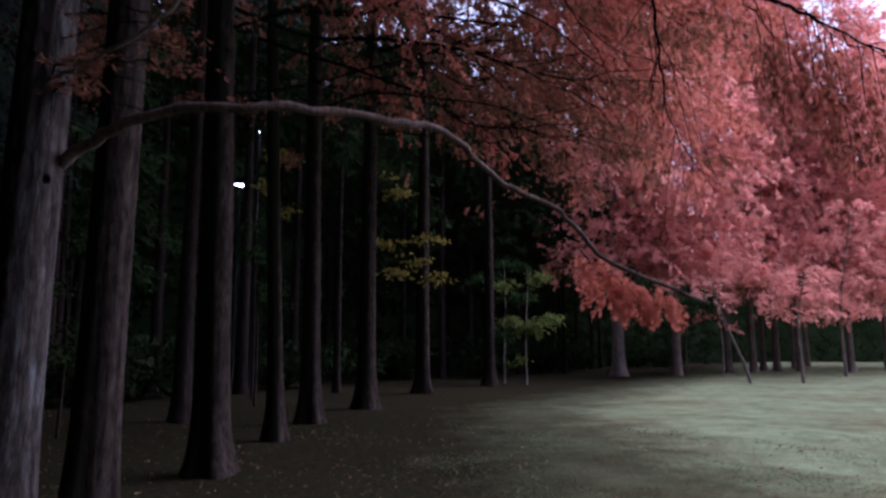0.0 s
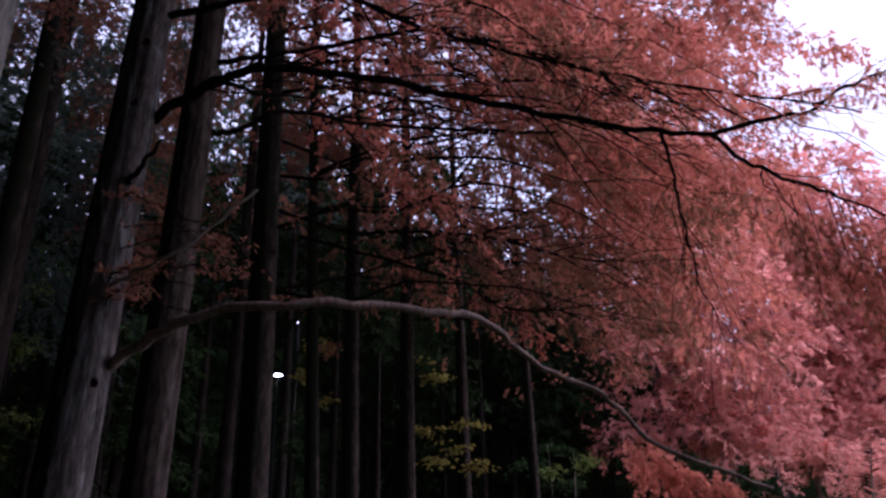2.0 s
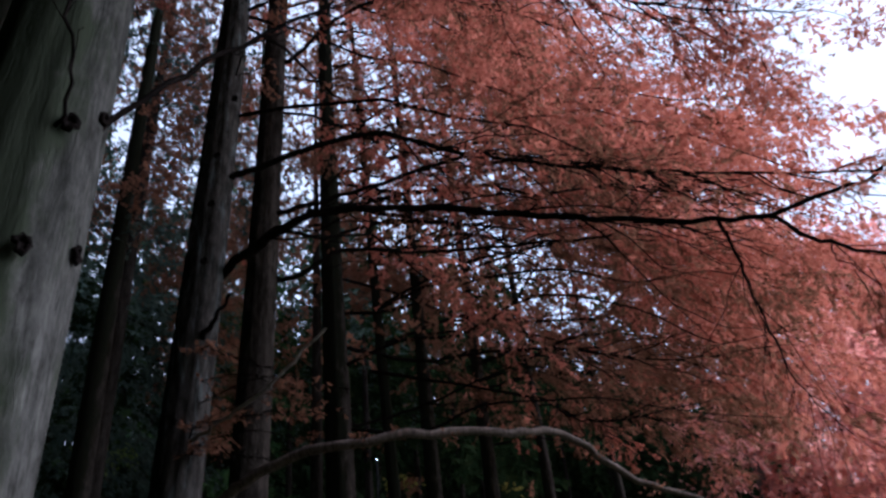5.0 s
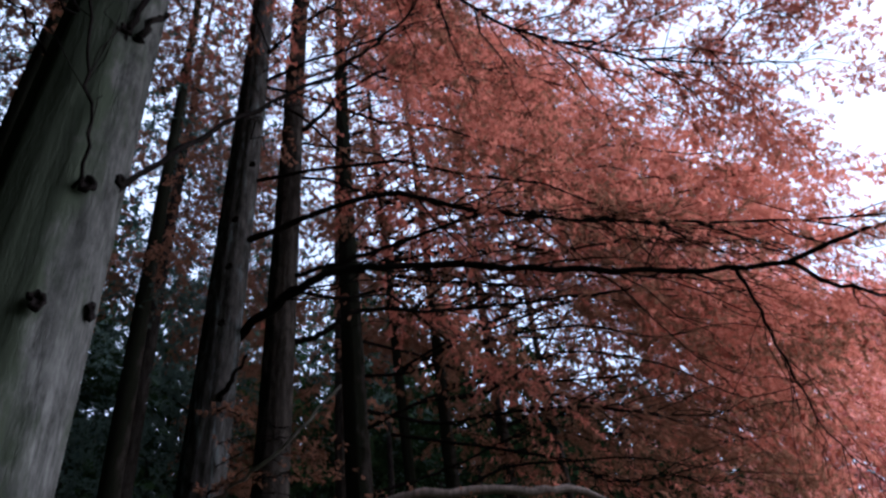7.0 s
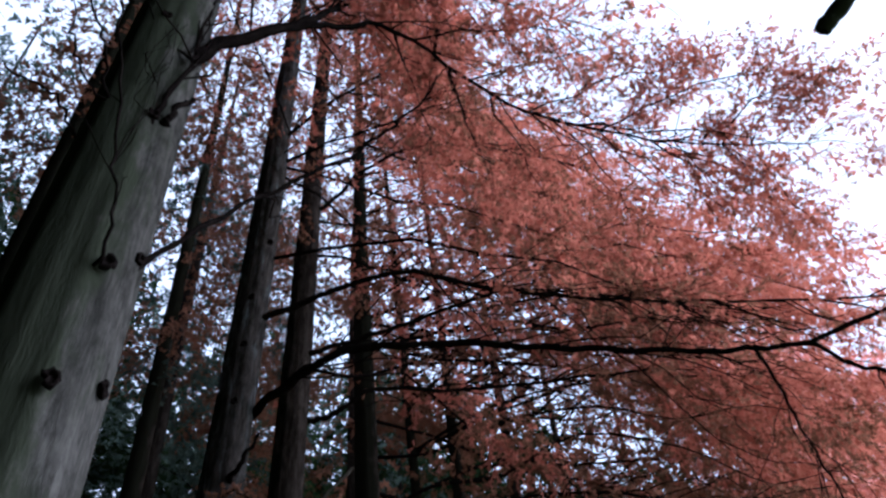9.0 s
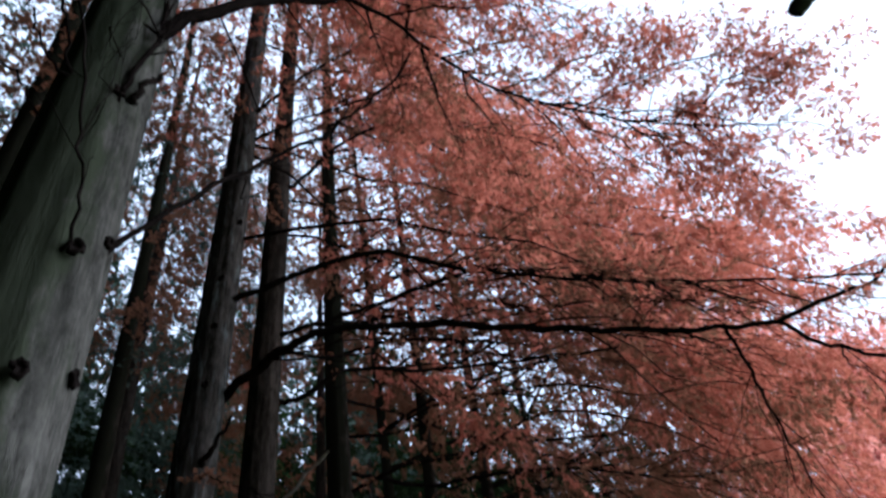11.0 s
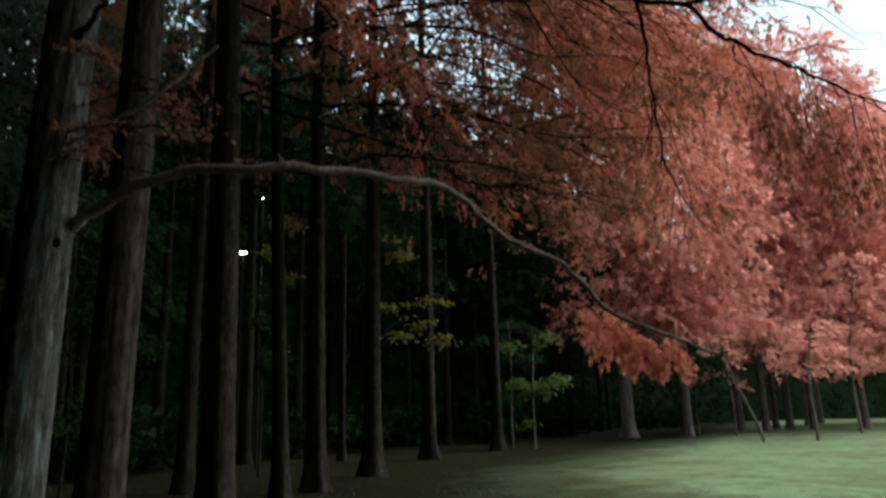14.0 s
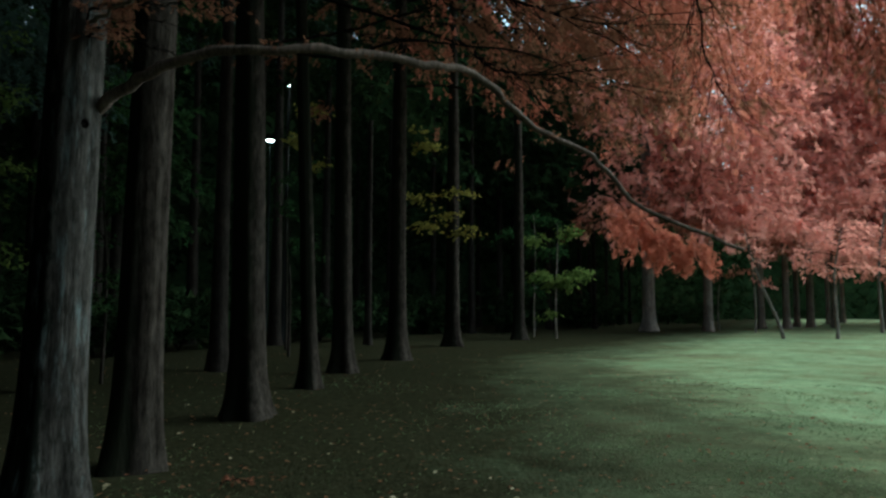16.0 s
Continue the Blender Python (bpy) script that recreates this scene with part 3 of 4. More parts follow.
# leafy tufts in loose masses round the end of that bough, each on its shoot
for at, size in (((1.63, 4.84, 7.83), 0.26), ((1.98, 4.51, 7.97), 0.2), ((2.25, 4.47, 7.91), 0.24), ((2.83, 4.61, 7.58), 0.28), ((2.95, 4.76, 7.4), 0.2), ((2.19, 5.07, 7.47), 0.2),
                 ((2.42, 5.19, 7.28), 0.24), ((2.71, 4.99, 7.33), 0.18), ((2.9, 4.99, 7.24), 0.22), ((2.51, 5.45, 6.99), 0.28), ((2.14, 5.67, 6.92), 0.22), ((2.8, 5.79, 6.48), 0.26),
                 ((2.63, 5.72, 6.65), 0.22), ((3.51, 5.2, 6.68), 0.24), ((3.45, 4.96, 6.95), 0.2), ((3.26, 4.73, 7.27), 0.2)):
    end = np.array(at) - (ox, oy, 0)
    start = long_x[np.argmin(np.linalg.norm(long_x - end, axis=1) + 0.8 * np.abs(long_x[:, 0] - end[0] + 0.5))]
    u = np.linspace(0, 1, 6)[:, None]
    line = start + (end - start) * u + np.array((0, 0, 0.12)) * np.sin(math.pi * u)
    grow.bough.add(*tube(line, 0.007, 0.003, 4, grow.rng))
    grow.dress(line, 0.35, 0.07, 0.3, 0.065, 2, 0.3, 0.15, wires=False)
    tufts(grow, end, size, int(2600 * size ** 2), 0.08, 2, 0.6, 0.1)
forks(grow, fork_x, (0.5, 0.55, 0.6, 0.64, 0.68, 0.72, 0.76, 0.84, 0.92), 2.0, 0.014, 0.8, 0.1, 0.15, tuft=95, gap=0.11, twig=0.4, spray=0.06, droop=0.2, pairs=2, rust=0.3)
limb(grow, tree_x, (ox, oy), [(-2.1, 2.25, 4.2), (-1.81, 2.84, 5.29), (-1.39, 3.51, 6.41), (-0.99, 3.95, 7.38), (-0.59, 4.24, 8.35), (-0.49, 4.35, 9.64), (-0.26, 4.48, 11.3)],
     0.022, 0.006, leaves=0.75, label="thin upswept bough", gap=0.2, twig=0.5, spray=0.13)
limb(grow, tree_x, (ox, oy), [(-2.06, 2.1, 5.33), (-1.97, 2.12, 5.97), (-1.99, 2.2, 6.59), (-2.03, 2.36, 7.95), (-1.9, 2.6, 9.4)], 0.024, 0.008, label="upright dead shoot")
limb(grow, tree_x, (ox, oy), [(-1.99, 2.02, 4.1), (-2.05, 1.95, 4.71), (-2.18, 1.82, 5.63), (-2.37, 1.64, 6.86), (-2.5, 1.5, 8.0)], 0.01, 0.007, label="thin climbing stem")
limb(grow, tree_x, (ox, oy), [(-2.28, 1.96, 5.4), (-2.27, 1.74, 5.75), (-2.37, 1.61, 6.12), (-2.44, 1.49, 6.43), (-2.6, 1.3, 7.2)], 0.014, 0.005, label="bare shoot")
limb(grow, tree_x, (ox, oy), [(-2.28, 1.96, 5.4), (-2.36, 1.71, 5.54), (-2.47, 1.64, 5.93), (-2.6, 1.55, 6.6)], 0.012, 0.004, label="bare shoot")
limb(grow, tree_x, (ox, oy), [(-2.42, 2.0, 5.15), (-2.5, 1.76, 5.35), (-2.71, 1.63, 5.49), (-3.0, 1.5, 5.8)], 0.012, 0.004, label="bare shoot")
limb(grow, tree_x, (ox, oy), [(-2.02, 2.15, 5.36), (-1.95, 2.14, 5.5), (-1.9, 2.21, 5.7)], 0.032, 0.016, label="short dead snag")
for at, way, size, label in (((-2.0, 2.07, 4.1), (0.72, -0.7, 0.1), 0.036, "hollow branch scar with raised rim"), ((-1.99, 2.27, 4.3), (0.95, 0.1, 0.1), 0.03, "dark branch scar"),
                             ((-1.98, 2.28, 3.48), (0.95, 0.26, 0.1), 0.03, "dark branch scar"), ((-2.02, 2.01, 3.38), (0.82, -0.57, 0.1), 0.034, "large dark hollow scar"), ((-2.03, 2.06, 5.38), (0.85, -0.5, 0.1), 0.032, "dark branch scar"),
                             ((-2.15, 1.98, 6.6), (0.6, -0.8, 0.1), 0.03, "dark branch scar"), ((-2.2, 1.9, 2.95), (0.4, -0.9, 0.1), 0.035, "dark branch scar")):
    knot(tree_x, Vector(at) - Vector((ox, oy, 0)), way, size, label)
boughs(grow, 9.0, 26, 46, (0.55, 0.85), 4.6, 2.6, spray=0.11, gap=0.11, twig=0.6, pairs=2, wires=False, thin_in=0.3, dull=0.45, bare=2, swing=1.1)
grow.finish(tree_x, each=True)

# the tree with the long low bough
ox, oy, ln = -3.1, 5.13, (0.02, 0.0)
tree_a = thing("redwood_tree", ox, oy, "dawn redwood with lichened trunk and one long drooping bough", "tree", ROW)
grow = Tree(12)
grow.lean = ln
grow.clump = 7.5
part("trunk", trunk_mesh("trunk", 0.22, 26, BARK_LICHEN, 12, 64, 100, lean=ln), tree_a, "grey fibrous bark with pale lichen")
limb(grow, tree_a, (ox, oy), [(-2.98, 5.2, 2.92), (-2.74, 5.12, 3.06), (-2.2, 5.0, 3.3), (-1.3, 5.03, 3.39), (-0.42, 5.57, 3.46), (-0.01, 5.99, 3.5), (0.58, 6.56, 3.17), (1.15, 6.89, 2.97), (1.7, 7.18, 2.51), (2.8, 7.47, 2.1)],
     0.05, 0.019, PALE_LIMB, label="long pale bough bending down to its tip")
# leafy shoots that hang behind and below that bough
grow.clump = 0.0
for start, way, size in (((1.4, 7.05, 2.66), (0.5, 0.6, -0.3), 0.75), ((1.55, 7.1, 2.58), (0.35, 0.8, -0.35), 0.8), ((1.75, 7.2, 2.46), (0.5, 0.6, -0.3), 0.8), ((1.95, 7.25, 2.38), (0.3, 0.7, -0.2), 0.8),
                         ((2.15, 7.32, 2.3), (0.4, 0.6, -0.15), 0.75), ((2.35, 7.36, 2.25), (0.2, 0.7, -0.2), 0.6)):
    a = np.array(start) - (ox, oy, 0) + np.array((0.04, 0.3, -0.02))
    u = np.linspace(0, 1, 6)[:, None]
    spur = a + np.array(way) * size * u + np.array((0, 0, -0.12)) * u ** 2
    grow.bough.add(*tube(spur, 0.01, 0.004, 5, grow.rng))
    grow.dress(spur, 0.05, 0.028, 0.3, 0.07, 3, 0.45, wires=False)
for at, size, many in (((-1.5, 5.0, 3.4), 0.09, 26), ((-1.2, 5.06, 3.42), 0.07, 18), ((-0.9, 5.28, 3.4), 0.08, 16), ((-0.3, 5.7, 3.5), 0.1, 18), ((0.25, 6.25, 3.38), 0.1, 20), ((0.7, 6.68, 3.1), 0.12, 22)):
    tufts(grow, np.array(at) - (ox, oy, 0), size, many, 0.05, 3, 0.4, 1.0)
grow.clump = 7.5
limb(grow, tree_a, (ox, oy), [(-2.88, 5.2, 5.2), (-2.42, 5.08, 5.42), (-1.89, 5.05, 5.63), (-1.16, 5.37, 5.75), (0.17, 5.79, 5.64), (1.23, 5.86, 5.37), (2.22, 5.77, 5.13)],
     0.05, 0.024, label="heavy dark bough")
limb(grow, tree_a, (ox, oy), [(2.22, 5.77, 5.13), (3.03, 5.62, 5.24), (3.55, 5.42, 5.42), (4.2, 5.2, 5.5)], 0.024, 0.006, label="rising fork", leaves=0.3, gap=0.13, twig=0.55, spray=0.1, droop=0.3, rust=0.75)
limb(grow, tree_a, (ox, oy), [(2.22, 5.77, 5.13), (2.72, 6.0, 4.87), (3.3, 6.05, 4.6), (3.9, 6.15, 4.38), (4.6, 6.3, 4.2)], 0.022, 0.006, label="drooping fork")
# shoots hung with leaf curtains below that fork
grow.clump = 0.0
for start, length in (((2.8, 6.0, 4.55), 0.75), ((2.95, 6.05, 4.6), 1.15), ((3.1, 6.1, 4.62), 1.0), ((3.25, 6.0, 4.6), 1.3), ((3.4, 6.1, 4.55), 1.1), ((3.55, 6.15, 4.5), 1.35), ((3.75, 6.1, 4.42), 1.1), ((3.95, 6.2, 4.36), 1.2), ((4.2, 6.2, 4.3), 1.0), ((4.45, 6.3, 4.2), 1.1)):
    a = np.array(start) - (ox, oy, 0)
    u = np.linspace(0, 1, 6)[:, None]
    hung = a + np.array((0.16, 0.1, -1.0)) * length * u + grow.rng.standard_normal((6, 3)) * 0.03 * u
    grow.bough.add(*tube(hung, 0.006, 0.003, 4, grow.rng))
    grow.dress(hung, 0.1, 0.03, 0.18, 0.07, 3, 1.0, 0.45, wires=False)
grow.clump = 7.5
limb(grow, tree_a, (ox, oy), [(1.79, 5.82, 5.23), (1.96, 6.18, 4.92), (2.14, 6.65, 4.42), (2.42, 7.19, 3.91), (2.98, 7.62, 3.36)], 0.018, 0.004, label="hanging side shoot", leaves=0.5, gap=0.12, twig=0.6, spray=0.12, droop=0.6, rust=0.25)
limb(grow, tree_a, (ox, oy), [(2.72, 6.0, 4.87), (2.83, 6.17, 4.75), (3.27, 6.4, 4.45)], 0.01, 0.004, label="side shoot")
limb(grow, tree_a, (ox, oy), [(-2.9, 5.12, 6.3), (-1.45, 5.4, 6.79), (-0.4, 5.98, 6.71), (0.86, 6.23, 6.41), (2.16, 6.22, 6.02), (3.73, 5.91, 5.37)], 0.04, 0.007, label="arched dark bough",
     leaves=0.5, gap=0.2, twig=0.6, spray=0.11, droop=0.4, fill=0.7, rust=0.75)
limb(grow, tree_a, (ox, oy), [(-2.85, 5.1, 9.4), (-1.8, 5.27, 10.51), (-0.8, 5.52, 11.37), (0.05, 5.79, 11.46)], 0.03, 0.006, label="upswept bough", leaves=0.3, gap=0.2, twig=0.6, spray=0.13, rust=0.75)
limb(grow, tree_a, (ox, oy), [(-2.85, 5.12, 8.9), (-1.41, 5.6, 9.87), (0.18, 6.19, 10.41)], 0.03, 0.006, label="upswept bough", leaves=0.3, gap=0.2, twig=0.6, spray=0.13, rust=0.75)
limb(grow, tree_a, (ox, oy), [(-2.97, 5.1, 4.48), (-2.7, 4.9, 4.6), (-2.53, 4.82, 4.78)], 0.03, 0.012, label="short dead snag")
limb(grow, tree_a, (ox, oy), [(-2.61, 4.83, 3.62), (-2.09, 4.6, 3.75), (-1.55, 4.4, 4.05)], 0.018, 0.009, DEAD_WOOD, label="pale dead shoot")
for reach, z, rise in ((0.9, 3.56, 0.02), (1.15, 3.7, 0.16), (0.75, 4.12, -0.06), (1.2, 3.9, 0.1)):
    twig = spline([(0.12, -0.06, z), (0.28 + 0.5 * reach, -0.2, z + rise), (0.28 + reach, 0.05, z + 0.6 * rise - 0.08)], 5)
    grow.bough.add(*tube(twig, 0.006, 0.002, 4, grow.rng))
    grow.dress(twig, 0.15, 0.1, 0.14, 0.045, rust=1.0, droop=0.25)
limb(grow, tree_a, (ox, oy), [(-2.72, 4.85, 3.65), (-2.53, 4.84, 3.66), (-2.24, 4.98, 3.72), (-1.87, 5.12, 3.7)], 0.009, 0.003, leaves=0.15, label="thin leafy shoot", gap=0.05, twig=0.16, spray=0.05, droop=0.12, rust=1.0)
limb(grow, tree_a, (ox, oy), [(-2.81, 4.92, 4.36), (-2.56, 4.94, 4.24), (-2.19, 5.0, 4.11)], 0.009, 0.003, leaves=0.15, label="thin leafy shoot", gap=0.05, twig=0.16, spray=0.05, droop=0.12, rust=1.0)
limb(grow, tree_a, (ox, oy), [(-2.67, 4.88, 3.51), (-2.4, 4.9, 3.38), (-2.09, 5.04, 3.33)], 0.009, 0.003, leaves=0.15, label="thin leafy shoot", gap=0.05, twig=0.16, spray=0.05, droop=0.12, rust=1.0)
knot(tree_a, Vector((-2.84 - ox, 4.96 - oy, 2.82)), (0.3, -0.9, 0.1), 0.025, "dark branch scar")
knot(tree_a, Vector((-3.03 - ox, 4.99 - oy, 3.8)), (-0.3, -1.0, 0.1), 0.07, "large dark hollow scar")
for z in (5.25, 5.9, 6.5):
    knot(tree_a, Vector((-2.93 + 0.02 * z - 0.06 - ox, 4.94 - oy, z)), (0.2, -1.0, 0.1), 0.026, "dark branch scar")
knot(tree_a, Vector((-2.75 - ox, 4.98 - oy, 7.3)), (0.3, -1.0, 0.1), 0.03, "dark branch scar")
boughs(grow, 7.0, 26, 46, (0.8, 0.6), 4.8, 1.5, ln, spray=0.105, gap=0.1, twig=0.65, pairs=2, in_fill=0.6, thin_in=0.6, leaf_from=0.35, dull=0.3, rust_in=0.85, bare=3, wires=False)
boughs(grow, 8.0, 17, 26, (0.95, 0.3), 5.2, 1.0, ln, spray=0.105, gap=0.1, twig=0.75, pairs=2, wires=False, rust_in=0.5, leaf_from=0.4, bare=3, dull=0.35, swing=0.8, thin_in=0.6)
trunk_shoots(grow, 0.22, 26, ln, 8.5, 22, 46, 0.9, 0.1, rust=0.75)
grow.finish(tree_a, each=True)

# its neighbour
ox, oy, ln = -3.08, 6.4, (0.014, 0.0)
tree_b = thing("redwood_tree", ox, oy, TALL, "tree", ROW)
grow = Tree(13)
grow.lean = ln
grow.clump = 7.5
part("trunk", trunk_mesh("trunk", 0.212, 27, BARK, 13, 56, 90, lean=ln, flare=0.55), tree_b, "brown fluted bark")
limb(grow, tree_b, (ox, oy), [(-2.7, 6.4, 6.8), (-1.81, 6.75, 7.18), (-0.52, 6.77, 7.39), (0.31, 6.98, 7.32), (1.6, 7.3, 7.0), (2.8, 7.5, 6.4)], 0.036, 0.006, label="dark level bough", leaves=0.5, gap=0.2, twig=0.6, spray=0.12, rust=0.75)
limb(grow, tree_b, (ox, oy), [(-2.8, 6.5, 5.9), (-2.47, 6.54, 6.02), (-2.05, 6.68, 6.28), (-1.22, 7.29, 6.44), (0.92, 7.93, 6.59), (1.4, 8.07, 6.78), (2.6, 8.4, 6.6)], 0.04, 0.007, label="dark level bough", leaves=0.55, gap=0.2, twig=0.6, spray=0.12, rust=0.75)
limb(grow, tree_b, (ox, oy), [(-2.7, 6.45, 9.5), (-2.18, 6.63, 10.31), (-1.2, 6.88, 10.89), (0.43, 7.18, 10.31), (1.21, 7.39, 9.91)], 0.04, 0.007, label="arched dark bough", leaves=0.4, gap=0.2, twig=0.6, spray=0.13, rust=0.75)
boughs(grow, 6.5, 27, 52, (0.85, 0.5), 5.2, 1.5, ln, spray=0.11, gap=0.105, twig=0.7, pairs=2, in_fill=0.6, thin_in=0.6, leaf_from=0.35, dull=0.3, rust_in=0.85, bare=3, wires=False)
boughs(grow, 9.0, 19, 26, (0.97, 0.2), 5.4, 1.0, ln, spray=0.11, gap=0.105, twig=0.75, pairs=2, wires=False, rust_in=0.5, leaf_from=0.4, bare=3, dull=0.3, swing=0.8, thin_in=0.6)
trunk_shoots(grow, 0.235, 27, ln, 7.5, 22, 54, 0.95, 0.105, rust=0.75)
grow.finish(tree_b, each=True)

# further along the row: place, girth, lean, reach of the boughs over the lawn
ROW_TREES = [
    (-3.07, 9.68, 0.23, -0.02, 104, 0.115, 5.2, (0.9, 0.43), [(4.6, 7.6), (7, 9.4), (8.5, 9.9), (10.2, 8.1), (12, 6.2), (15, 4.84), (20, 3.3), (28, 0.88)]),
    (-3.03, 13.23, 0.14, -0.04, 112, 0.14, 5.6, (0.97, 0.22), [(5, 9), (8, 12.34), (9, 12.8), (11, 12.2), (12.6, 11.2), (14.9, 8.2), (16, 6.6), (20, 5.06), (28, 1.1)]),
    (-3.0, 16.35, 0.22, -0.01, 108, 0.175, 6.2, (0.98, 0.1), [(6, 10), (9.2, 13.6), (12.8, 13.7), (15.2, 12.4), (18, 9.0), (19.2, 7.1), (24.5, 4.95), (28, 1.1)]),
    (-2.13, 20.08, 0.25, 0.0, 104, 0.22, 7.0, (0.98, 0.0), [(6, 9.5), (10, 13.2), (16, 13.5), (19.4, 11.8), (22, 8.0), (28, 1.65)]),
    (-0.79, 27.5, 0.28, 0.0, 96, 0.33, 8.6, (0.95, -0.3), [(6, 9), (12, 12.75), (20, 10.74), (24, 6.05), (28, 1.65)]),
    (2.15, 33.4, 0.26, 0.0, 96, 0.4, 8.6, (0.85, -0.5), [(6, 9), (12, 12.75), (20, 10.74), (24, 6.05), (28, 1.65)]),
]
# per tree: heights and radii inside which needle colour is darkened as shade
PAINTED_SHADE = [[(5.1, 6.0), (6.5, 5.3), (9.2, 4.4), (14, 1.5), (20, 0.5)], [(6.4, 7.1), (8.3, 6.1), (11.9, 4.9), (17, 2.0), (22, 0.5)], [(7.5, 8.0), (10, 6.8), (14.4, 5.3), (20, 2.0), (24, 0.5)],
            [(9, 8.2), (11.8, 6.7), (17.2, 4.9), (22, 2.0), (26, 0.5)], [(11.6, 8.6), (15.6, 6.8), (22, 4.0), (27, 0.5)], [(13.8, 7.4), (18.6, 5.2), (26, 2.0)]]
for i, (ox, oy, r, lx, count, spray, low, out, shape) in enumerate(ROW_TREES):
    t = thing("redwood_tree", ox, oy, TALL, "tree", ROW)
    grow = Tree(20 + i)
    grow.lean = (lx, 0)
    grow.dim, grow.clump = PAINTED_SHADE[i], (6.5, 5.5, 4.5, 3.8, 3.0, 2.6)[i]
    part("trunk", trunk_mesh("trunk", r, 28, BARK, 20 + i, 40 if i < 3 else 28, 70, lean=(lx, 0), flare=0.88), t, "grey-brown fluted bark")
    if i == 0:
        limb(grow, t, (ox, oy), [(-2.9, 9.6, 9.2), (-1.73, 9.43, 9.08), (-0.57, 9.37, 8.89), (0.33, 9.38, 8.51), (1.69, 9.44, 8.43), (3.0, 9.5, 8.0)], 0.045, 0.007, label="dark level bough",
             leaves=0.5, gap=0.2, twig=0.7, spray=0.1, rust=0.75)
        limb(grow, t, (ox, oy), [(-2.9, 10.0, 6.6), (-1.99, 10.6, 6.5), (-0.86, 9.95, 6.17), (0.17, 9.49, 5.82), (1.52, 9.36, 5.35), (2.96, 9.33, 5.27)], 0.04, 0.007, label="dark sagging bough",
             leaves=0.6, gap=0.2, twig=0.7, spray=0.1, rust=0.75)
        limb(grow, t, (ox, oy), [(-2.9, 10.1, 5.4), (-2.02, 10.6, 5.76), (-0.47, 10.48, 6.13), (0.28, 10.28, 6.29), (1.21, 9.91, 6.62)], 0.03, 0.006, label="dark rising bough",
             leaves=0.6, gap=0.25, twig=0.6, spray=0.1, rust=0.75)
        limb(grow, t, (ox, oy), [(-2.8, 10.2, 6.3), (-0.35, 10.6, 5.6), (0.13, 9.99, 5.03), (0.63, 9.47, 4.66), (2.12, 9.25, 4.66)], 0.03, 0.006, label="dark drooping bough",
             leaves=0.6, gap=0.2, twig=0.6, spray=0.1, rust=0.75)
    boughs(grow, low, 28, count, out, max(b for a, b in shape), 1.7, (lx, 0), spray=spray, gap=spray * 0.82, twig=0.95, pairs=2, wires=False, in_fill=0.55, thin_in=0.72,
           leaf_from=0.4, dull=0.1, rust_in=0.85, shade=True, bare=2 if i < 2 else 3, profile=shape, swing=0.5 if i == 0 else 0.7)
    if i < 4:
        # a second tier of leafy boughs fills the sunny side
        boughs(grow, low + 2.5, 24, 46, out, max(b for a, b in shape), 1.0, (lx, 0), spray=spray, gap=spray * 0.82, twig=1.0, pairs=2, wires=False, rust_in=0.3, leaf_from=0.45, bare=4, profile=shape, swing=0.45 if i == 0 else 0.6)
        trunk_shoots(grow, r, 28, (lx, 0), low + 2.5, 24, 26, 0.7, spray * 0.9)
    grow.finish(t, LIT_RED if i > 3 else RED, each=i < 4)

# the far end of the row, where it swings round the lawn
for i, (ox, oy, r, h) in enumerate([(11.5, 47.0, 0.42, 32), (15.5, 47.6, 0.29, 32), (21.9, 55.0, 0.25, 33), (23.9, 55.3, 0.26, 33), (27.0, 60.6, 0.24, 33),
                                    (27.4, 59.0, 0.29, 33), (34.2, 70.0, 0.22, 33), (40.0, 78.8, 0.24, 33), (43.0, 69.0, 0.3, 33), (48.0, 74.0, 0.3, 33), (52.0, 84.0, 0.3, 33), (31.6, 55.6, 0.24, 33), (28.6, 57.5, 0.25, 33), (38.6, 62.2, 0.26, 33)]):
    t = thing("redwood_tree", ox, oy, "distant dawn redwood with pinkish russet crown", "tree", ROW)
    grow = Tree(40 + i)
    part("trunk", trunk_mesh("trunk", r, h, LIT_BARK, 40 + i, 20, 40, flare=0.6), t, "grey-brown fluted bark")
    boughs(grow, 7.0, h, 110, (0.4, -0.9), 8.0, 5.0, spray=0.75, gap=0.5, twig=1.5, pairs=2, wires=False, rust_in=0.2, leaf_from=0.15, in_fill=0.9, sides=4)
    grow.finish(t, LIT_RED)


